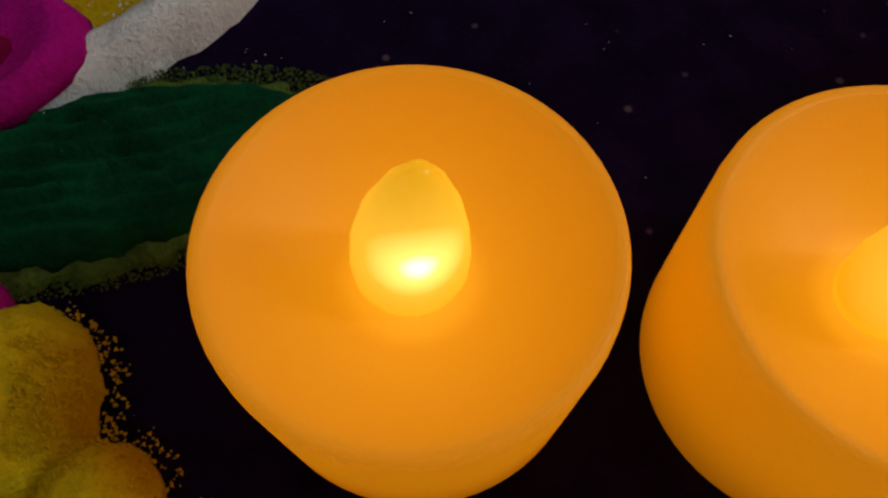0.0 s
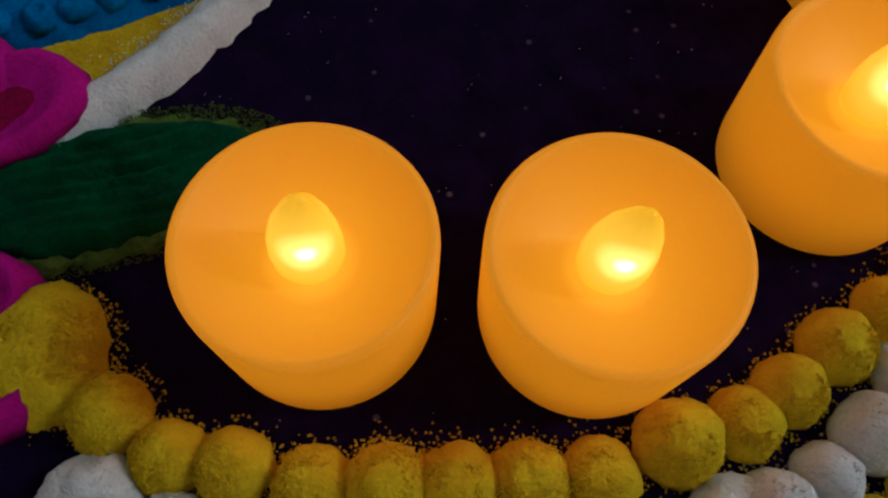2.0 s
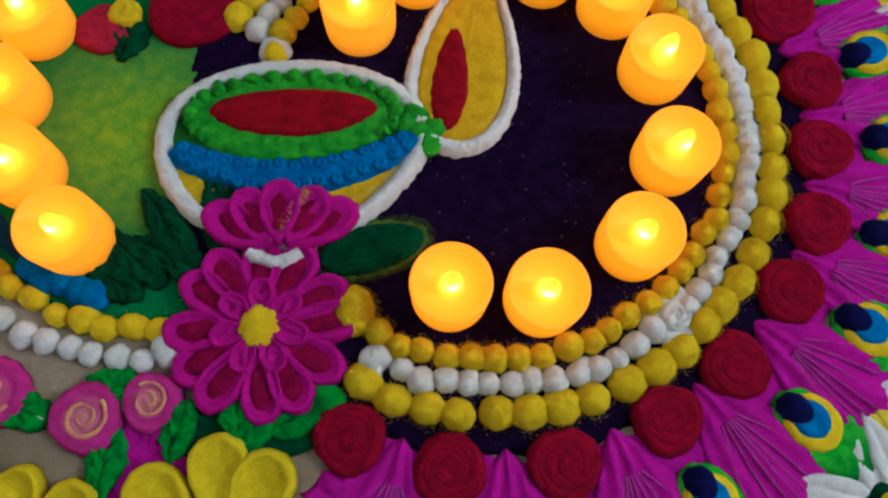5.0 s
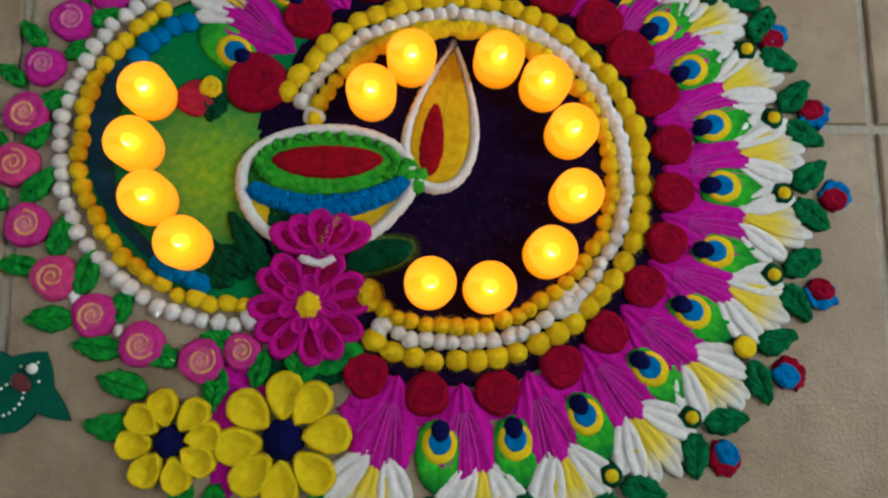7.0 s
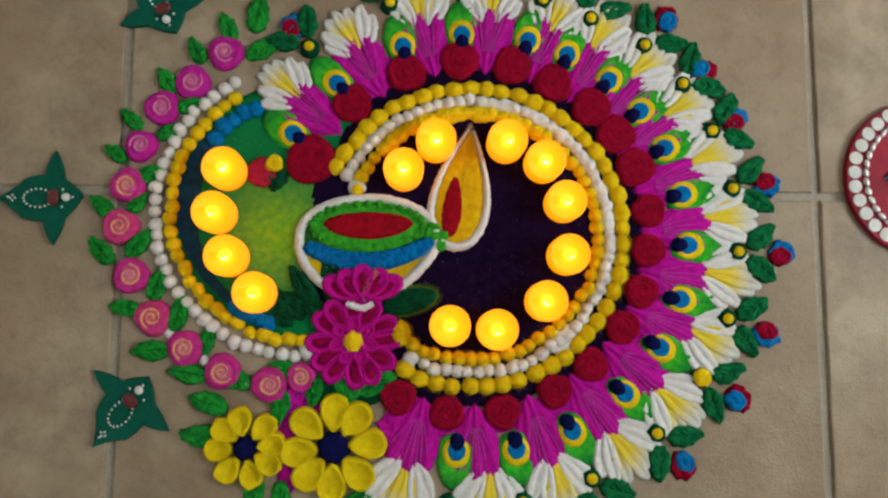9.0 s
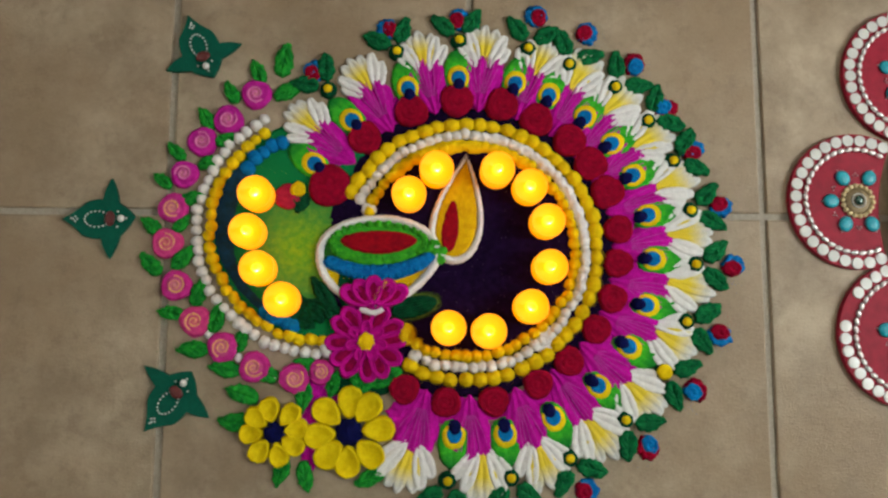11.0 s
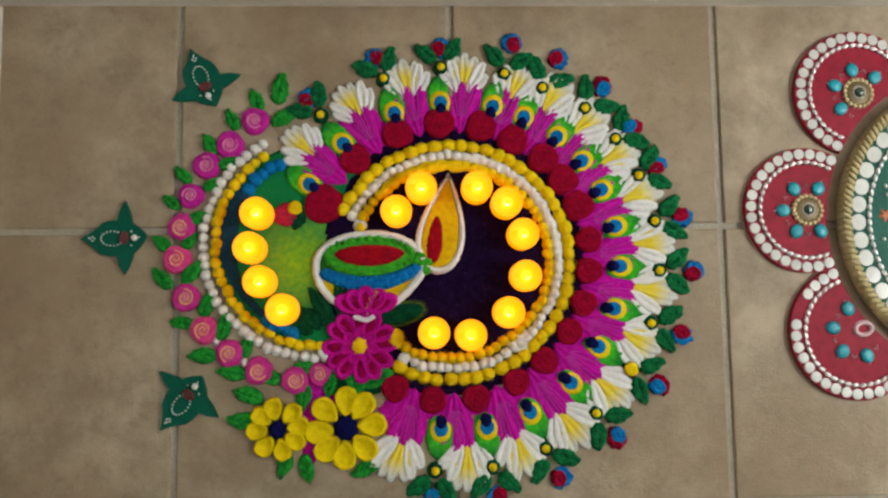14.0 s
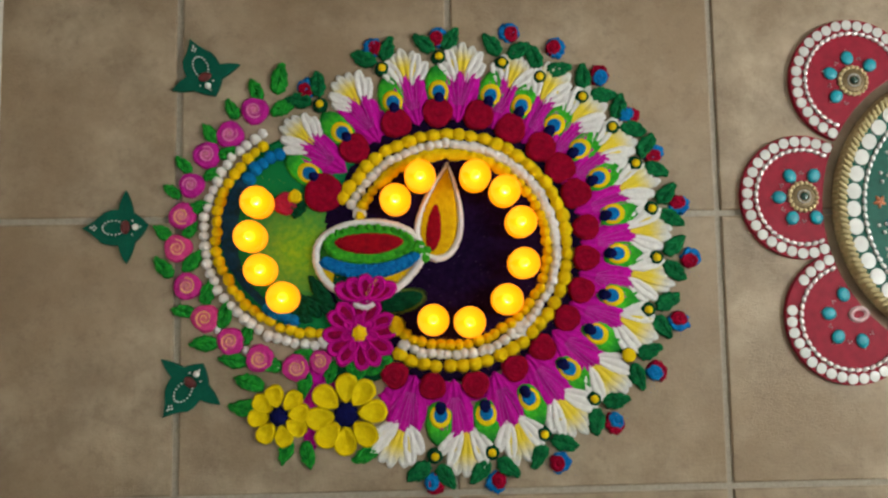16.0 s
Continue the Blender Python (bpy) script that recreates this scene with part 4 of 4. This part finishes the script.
def leaf_board():
    t = thing("bead_board", at(0, 0), "dark green cut-out board with pearls and a red stone", "decoration", "green cut-out boards")
    outline = []
    tips = [(-0.043, 0.0), (-0.020, 0.0165), (-0.004, 0.0200), (0.004, 0.0410), (0.0120, 0.0170), (0.028, 0.003), (0.0140, -0.0160), (0.0050, -0.0390), (-0.004, -0.0190), (-0.022, -0.0165)]
    m = len(tips)
    for i in range(m):
        p, q = Vector(tips[i]), Vector(tips[(i + 1) % m])
        for k in range(4):
            v = p.lerp(q, k / 4)
            bow = 0.0012 * math.sin(math.pi * k / 4)
            d = (q - p).normalized()
            v += Vector((-d.y, d.x)) * bow * (1 if {i, (i + 1) % m} & {0} else -1) * -1
            outline.append((v.x, v.y))
    put("board", finish(slab(outline, 0.0, 0.0045, 0.0008), "board", FELT, False), t)
    put("red_stone", finish(pebble(0.0105, 0.0150, 0.0030, 20), "red_stone", MAROON), t, at(0.0045, 0.0005, 0.0044))
    put("pearl", BIG_PEARL, t, at(0.0160, 0.0005, 0.0044))
    for k in range(15):
        a = radians(40 + 280 * k / 14)
        put("seed_pearl", SEED_PEARL, t, at(-0.008 + 0.0120 * math.cos(a), 0.0078 * math.sin(a), 0.0044))
    for dx, dy in ((-0.0270, 0), (-0.0290, 0.0022), (-0.0290, -0.0022), (-0.0310, 0.0), (-0.0330, 0.0008), (0.0120, 0.0075), (0.0120, -0.0075), (0.0205, 0.001)):
        put("seed_pearl", SEED_PEARL, t, at(dx, dy, 0.0044))
    return t


lb = leaf_board()
lb.matrix_basis = at(-0.2490, 0.1240, 0.0)
copy_thing(lb, at(-0.1625, 0.2950, 0.0, -69))
copy_thing(lb, at(-0.1755, -0.0475, 0.0, 51))

PX, PY = 0.6980, 0.1335            # middle of the big round plate
CHIP = finish(lathe([(0, 0), (0.0058, 0), (0.0060, 0.0006), (0.0057, 0.0014), (0, 0.0016)], 20), "mirror_chip", MIRROR, False)
GRAIN_BEAD = finish(pebble(0.0048, 0.0085, 0.0034, 12), "silver_bead", SILVER)
GOLD_BEAD = finish(pebble(0.0054, 0.0054, 0.0040, 10), "gold_bead", CREAM)
GEM = finish(pebble(0.0165, 0.0146, 0.0040, 18), "turquoise_stone", TEAL)
BRONZE = plain("dark_bronze", (0.20, 0.135, 0.06), 0.45, 0.4, 0.3, scale=900, amount=0.5, bumps=0.0004)
ROPE = finish(pebble(0.0056, 0.0135, 0.0042, 12), "rope_strand", GOLD)
FINE_BEAD = finish(pebble(0.0017, 0.0017, 0.0017, 8), "pink_bead", PINKRING)


def petal_plate(angle, reach, r, missing, rosette, turn):
    """A round board bitten by the big plate's edge, rimmed with mirror chips and silver beads."""
    x, y = PX + reach * math.cos(radians(angle)), PY + reach * math.sin(radians(angle))
    t = thing("petal_board", at(x, y, 0.0, angle), "crimson board petal rimmed with white mirror chips and silver beads" if rosette else "crimson board petal with turquoise stones and two chips missing", "decoration", "crimson petal boards")
    bite = 0.1715
    chip_r, bead_r = r - 0.0070, r - 0.0167
    # local +x points away from the big plate; its middle lies at (-reach, 0)
    pts = []
    c = (bite ** 2 - r ** 2 - reach ** 2) / (2 * reach)
    lim = math.acos(max(-1, min(1, c / r)))
    for k in range(61):
        a = -lim + 2 * lim * k / 60
        pts.append((r * math.cos(a), r * math.sin(a)))
    end = math.atan2(pts[-1][1], pts[-1][0] + reach)
    for k in range(1, 16):
        a = end - 2 * end * k / 16
        pts.append((-reach + bite * math.cos(a), bite * math.sin(a)))
    put("board", finish(slab(pts, 0.0, 0.0060, 0.0010), "board", PLATERED, False), t)
    span = math.degrees(lim) - 5
    n = round(radians(2 * span) * chip_r / 0.0123)
    for k in range(n + 1):
        if k in missing:
            continue
        a = radians(-span + 2 * span * k / n)
        rr = chip_r + random.uniform(-0.0007, 0.0007)
        put("mirror_chip", CHIP, t, at(rr * math.cos(a), rr * math.sin(a), 0.0059, random.uniform(0, 90)))
    n = round(radians(2 * span) * bead_r / 0.0082)
    for k in range(n + 1):
        a = -span + 2 * span * k / n
        put("silver_bead", GRAIN_BEAD, t, at(bead_r * math.cos(radians(a)), bead_r * math.sin(radians(a)), 0.0059, a + 14))
    for k in range(6):
        a = turn + 60 * k
        gx, gy = 0.0272 * math.cos(radians(a)), 0.0272 * math.sin(radians(a))
        if math.hypot(gx + reach, gy) < bite + 0.007:
            continue
        put("turquoise_stone", GEM, t, at(gx, gy, 0.0059, a))
        put("pink_bead", FINE_BEAD, t, at(gx * 1.33, gy * 1.33, 0.0059))
        for j in (-1, 0, 1):
            b = radians(a + 30 + 4 * j)
            q = 0.0265 + 0.002 * (j == 0)
            if math.hypot(q * math.cos(b) + reach, q * math.sin(b)) > bite + 0.003:
                put("pink_bead", FINE_BEAD, t, at(q * math.cos(b), q * math.sin(b), 0.0059))
    if rosette:
        put("gold_disc", finish(lathe([(0, 0), (0.0145, 0), (0.0147, 0.0012), (0.0120, 0.0030), (0.0090, 0.0034), (0, 0.0034)], 32), "gold_disc", BRONZE), t, at(0, 0, 0.0059))
        for k in range(18):
            a = TAU * k / 18
            put("gold_bead", GOLD_BEAD, t, at(0.0155 * math.cos(a), 0.0155 * math.sin(a), 0.0060))
        for k in range(16):
            a = TAU * k / 16
            put("seed_pearl", SEED_PEARL, t, at(0.0068 * math.cos(a), 0.0068 * math.sin(a), 0.0090))
        put("dark_gem", finish(pebble(0.0096, 0.0096, 0.0034, 20), "dark_gem", DARKGEM), t, at(0, 0, 0.0092))
    else:
        bm = band(lambda u: (0.0066 * math.cos(TAU * u), 0.0092 * math.sin(TAU * u)), lambda u: 0.0026, 0.0036, 40, True)
        put("pink_ring", finish(bm, "pink_ring", PINKRING), t, at(-0.008, 0.002, 0.0059, 60))


petal_plate(175.6, 0.1945, 0.0700, (), True, 5)
petal_plate(131.2, 0.1955, 0.0720, (), True, 30)
petal_plate(219.6, 0.1890, 0.0745, (4, 5), False, 10)


def round_plate():
    t = thing("round_plate", at(PX, PY), "round deep green plate with gold rope rim and mirror chips", "decoration")
    put("plate_body", finish(lathe([(0, 0), (0.155, 0), (0.158, 0.002), (0.158, 0.010), (0.152, 0.012), (0, 0.0115)], 120), "plate_body", PLATEGREEN), t)
    rope = finish(lathe([(0.1480, 0.0), (0.1500, 0.0036), (0.1530, 0.0050), (0.1560, 0.0050), (0.1590, 0.0028), (0.1605, -0.002), (0.1600, -0.008), (0.1585, -0.0100)], 700), "gold_rim", GOLD)
    for v in rope.vertices:
        a = math.atan2(v.co.y, v.co.x)
        k = 1 + 0.0045 * math.cos(a * 150)
        v.co.x, v.co.y, v.co.z = v.co.x * k, v.co.y * k, v.co.z + 0.0008 * math.cos(a * 150)
    put("gold_rim", rope, t, at(0, 0, 0.0110))
    for k in range(150):
        a = 360 * k / 150
        put("rope_strand", ROPE, t, at(0.1548 * math.cos(radians(a)), 0.1548 * math.sin(radians(a)), 0.0150, a + 62))
    for k in range(44):
        a = 360 * k / 44
        put("mirror_chip", CHIP, t, at(0.1400 * math.cos(radians(a)), 0.1400 * math.sin(radians(a)), 0.0116, a) @ Matrix.Diagonal((1.45, 1.55, 1, 1)))
    for k in range(96):
        a = 360 * k / 96
        put("silver_bead", GRAIN_BEAD, t, at(0.1280 * math.cos(radians(a)), 0.1280 * math.sin(radians(a)), 0.0116, a + 14))
    petal = finish(mound(leafshape(0.0080, 0.0042), 0.0020, dome, 16, 5), "enamel_petal", ORANGE)
    white_petal = finish(mound(leafshape(0.0095, 0.0046), 0.0022, dome, 16, 5), "white_petal", PEARL)
    for k in range(12):
        a = 360 * k / 12 + 176
        rr = 0.1100
        fx, fy = rr * math.cos(radians(a)), rr * math.sin(radians(a))
        for j in range(5):
            if k % 2:
                put("white_petal", white_petal, t, at(fx, fy, 0.0116, a + 72 * j))
            else:
                put("enamel_petal", petal, t, at(fx, fy, 0.0116, a + 72 * j))
        for j in range(4):
            b = a + 15 + 3 * math.cos(2.1 * j)
            q = rr + 0.005 * math.sin(2.1 * j)
            put("seed_pearl", SEED_PEARL, t, at(q * math.cos(radians(b)), q * math.sin(radians(b)), 0.0116) @ Matrix.Diagonal((2, 2, 1.5, 1)))
    for k in range(6):
        a = 360 * k / 6 + 190
        put("turquoise_stone", GEM, t, at(0.098 * math.cos(radians(a)), 0.098 * math.sin(radians(a)), 0.0116, a))


round_plate()


# ---- loose grains ----
def grains(name, label, mat, spots, count, size, seed):
    """Grains of powder that cling to the heaps or have fallen beside them: spots gives a place in space."""
    rnd = random.Random(seed)
    verts, faces = [], []
    for _ in range(count):
        x, y, z = spots(rnd)
        x, y = lie(x, y)
        r = size * rnd.uniform(0.5, 1.3)
        t = rnd.uniform(0, TAU)
        k = len(verts)
        for dx, dy, dz in ((1, 0, 0), (-0.6, 0.8, 0), (-0.5, -0.9, 0), (0.05, 0.1, 1.2)):
            verts.append((x + r * (dx * math.cos(t) - dy * math.sin(t)), y + r * (dx * math.sin(t) + dy * math.cos(t)), z + r * (dz - 0.3)))
        faces += [(k, k + 1, k + 3), (k + 1, k + 2, k + 3), (k + 2, k, k + 3), (k, k + 2, k + 1)]
    me = bpy.data.meshes.new(name)
    me.from_pydata(verts, [], faces)
    me.materials.append(mat)
    tagged(put(name, me), label, "powder grains", kind="stuff")


def clinging(beads, loose):
    """On the beads' flanks, and fewer on the ground close by."""
    def f(rnd):
        x, y, z, r, h, _ = rnd.choice(beads)
        a = rnd.uniform(0, TAU)
        if rnd.random() < loose:
            d = r + abs(rnd.gauss(0, 0.0011))
            return x + d * math.cos(a), y + d * math.sin(a), 0.0024
        rho = rnd.uniform(0.35, 1.02)
        return x + rho * r * math.cos(a), y + rho * r * math.sin(a), z + h * dome(min(rho, 1.0)) + 0.0002
    return f


near = [b for b in BEADS if b[0] > 0.03 and b[1] < 0.10]
big_mound = [(0.0505, 0.0135, 0.0012, 0.0097, 0.0085, YELLOW)]
grains("yellow_grains", "fine yellow powder grains on and beside the beads", YELLOW, clinging([b for b in near if b[5] == YELLOW] + big_mound * 4, 0.16), 16000, 0.00027, 3)
grains("lemon_grains", "fine lemon powder grains on the outer beads", LEMON, clinging([b for b in near if b[5] == LEMON], 0.08), 10000, 0.00027, 5)
grains("white_grains", "fine white powder grains on the white beads", WHITE, clinging([b for b in near if b[5] == WHITE], 0.06), 6000, 0.00024, 6)


def over_field(rnd):
    x, y = polar(0.10 * math.sqrt(rnd.random()), rnd.uniform(0, 360))
    return x, y, 0.0024


def beside_outline(rnd):
    """Along the lower right edge of the bowl's white outline."""
    u = rnd.random()
    x, y = 0.040 + 0.041 * u, 0.0475 + 0.042 * u ** 1.35
    return x + rnd.gauss(0, 0.0022), y + rnd.gauss(0, 0.0022), 0.0050 + rnd.uniform(-0.002, 0.002)


def beside_leaf(rnd):
    a = rnd.uniform(0, TAU)
    lx, ly = leafshape(0.053, 0.0270, 0.85, 0.2)(a)
    k = rnd.uniform(0.86, 1.05)
    p = at(0.0330, 0.0345, 0.0016, -76) @ Vector((lx * k, 0.025 + (ly - 0.025) * k, 0.0014))
    return p.x, p.y, p.z


def pollen(rnd):
    """A streak of golden specks across the lotus."""
    u = rnd.random()
    return 0.018 + 0.013 * u + rnd.gauss(0, 0.0014), 0.046 + 0.021 * u + rnd.gauss(0, 0.0014), 0.0112 + rnd.uniform(-0.0006, 0.0006)


def round_flame(rnd):
    """Along the flame's white outline."""
    lx, ly = dropshape(0.107, 0.050)(rnd.uniform(0, TAU))
    v = at(0.0930, 0.0885, 0.0020, -9.5) @ Vector((lx + rnd.gauss(0, 0.0013), ly - 0.0005 + rnd.gauss(0, 0.0013), 0.0030))
    return v.x, v.y, v.z + rnd.uniform(-0.0025, 0.002)


def bud_dust(first):
    """A haze of grains round each outer bud."""
    def f(rnd):
        k = rnd.randrange(16)
        x, y = polar(BUD_R[k] + rnd.gauss(0.003, 0.0055), EYES[k] - 0.8 + rnd.gauss(0, 1.5) + (1.2 if first else -1.2))
        return x, y, 0.0003
    return f


def leaf_dust(rnd):
    x, y, turn, ln = rnd.choice(LEAVES + LEAVES2)
    v = at(x, y, 0.0, turn) @ Vector((rnd.gauss(0, 0.0058), ln * 0.5 + rnd.gauss(0, ln * 0.36), 0))
    return v.x, v.y, 0.0003


grains("crimson_dust", "fine crimson dust round the outer buds", CRIMSON, bud_dust(True), 2600, 0.00030, 21)
grains("blue_dust", "fine blue dust round the outer buds", BLUE, bud_dust(False), 2200, 0.00030, 22)
grains("green_dust", "fine green dust round the leaves on the tiles", GREEN, leaf_dust, 6000, 0.00030, 23)
grains("pollen_grains", "golden powder specks across the lotus", YELLOW, pollen, 420, 0.00030, 12)
grains("flame_grains", "loose white powder grains round the flame's outline", WHITE, round_flame, 2500, 0.00024, 13)
grains("pale_grains", "loose pale powder grains on the purple field", WHITE, over_field, 320, 0.00014, 4)
grains("outline_grains", "loose white powder grains along the bowl's outline", WHITE, beside_outline, 2600, 0.00022, 8)
grains("leaf_grains", "loose olive powder grains round the dark leaf", DUST, beside_leaf, 3500, 0.00022, 9)


# ---- floor tiles, last ----
def floor_tiles():
    pitch, gap = 0.300, 0.0068
    bm = bmesh.new()
    h = (pitch - gap) / 2
    box(bm, -h, h, -h, h, -0.0045, 0.0)
    edges = [e for e in bm.edges if all(v.co.z > -0.001 for v in e.verts)]
    bmesh.ops.bevel(bm, geom=edges, offset=0.0022, segments=3, affect="EDGES", profile=0.5)
    me = finish(bm, "tile", TILE, False)
    i0, i1 = -1, 9
    for i in range(i0, i1):
        for j in range(-9, 2):
            x, y = 0.110 - 0.15 + 0.300 * i, 0.1325 - 0.15 + 0.300 * j
            if x - 0.15 > WX1 or y - 0.15 < WY0 - 0.3:
                continue
            put("tile", me, floor, at(x, y, 0))


floor_tiles()
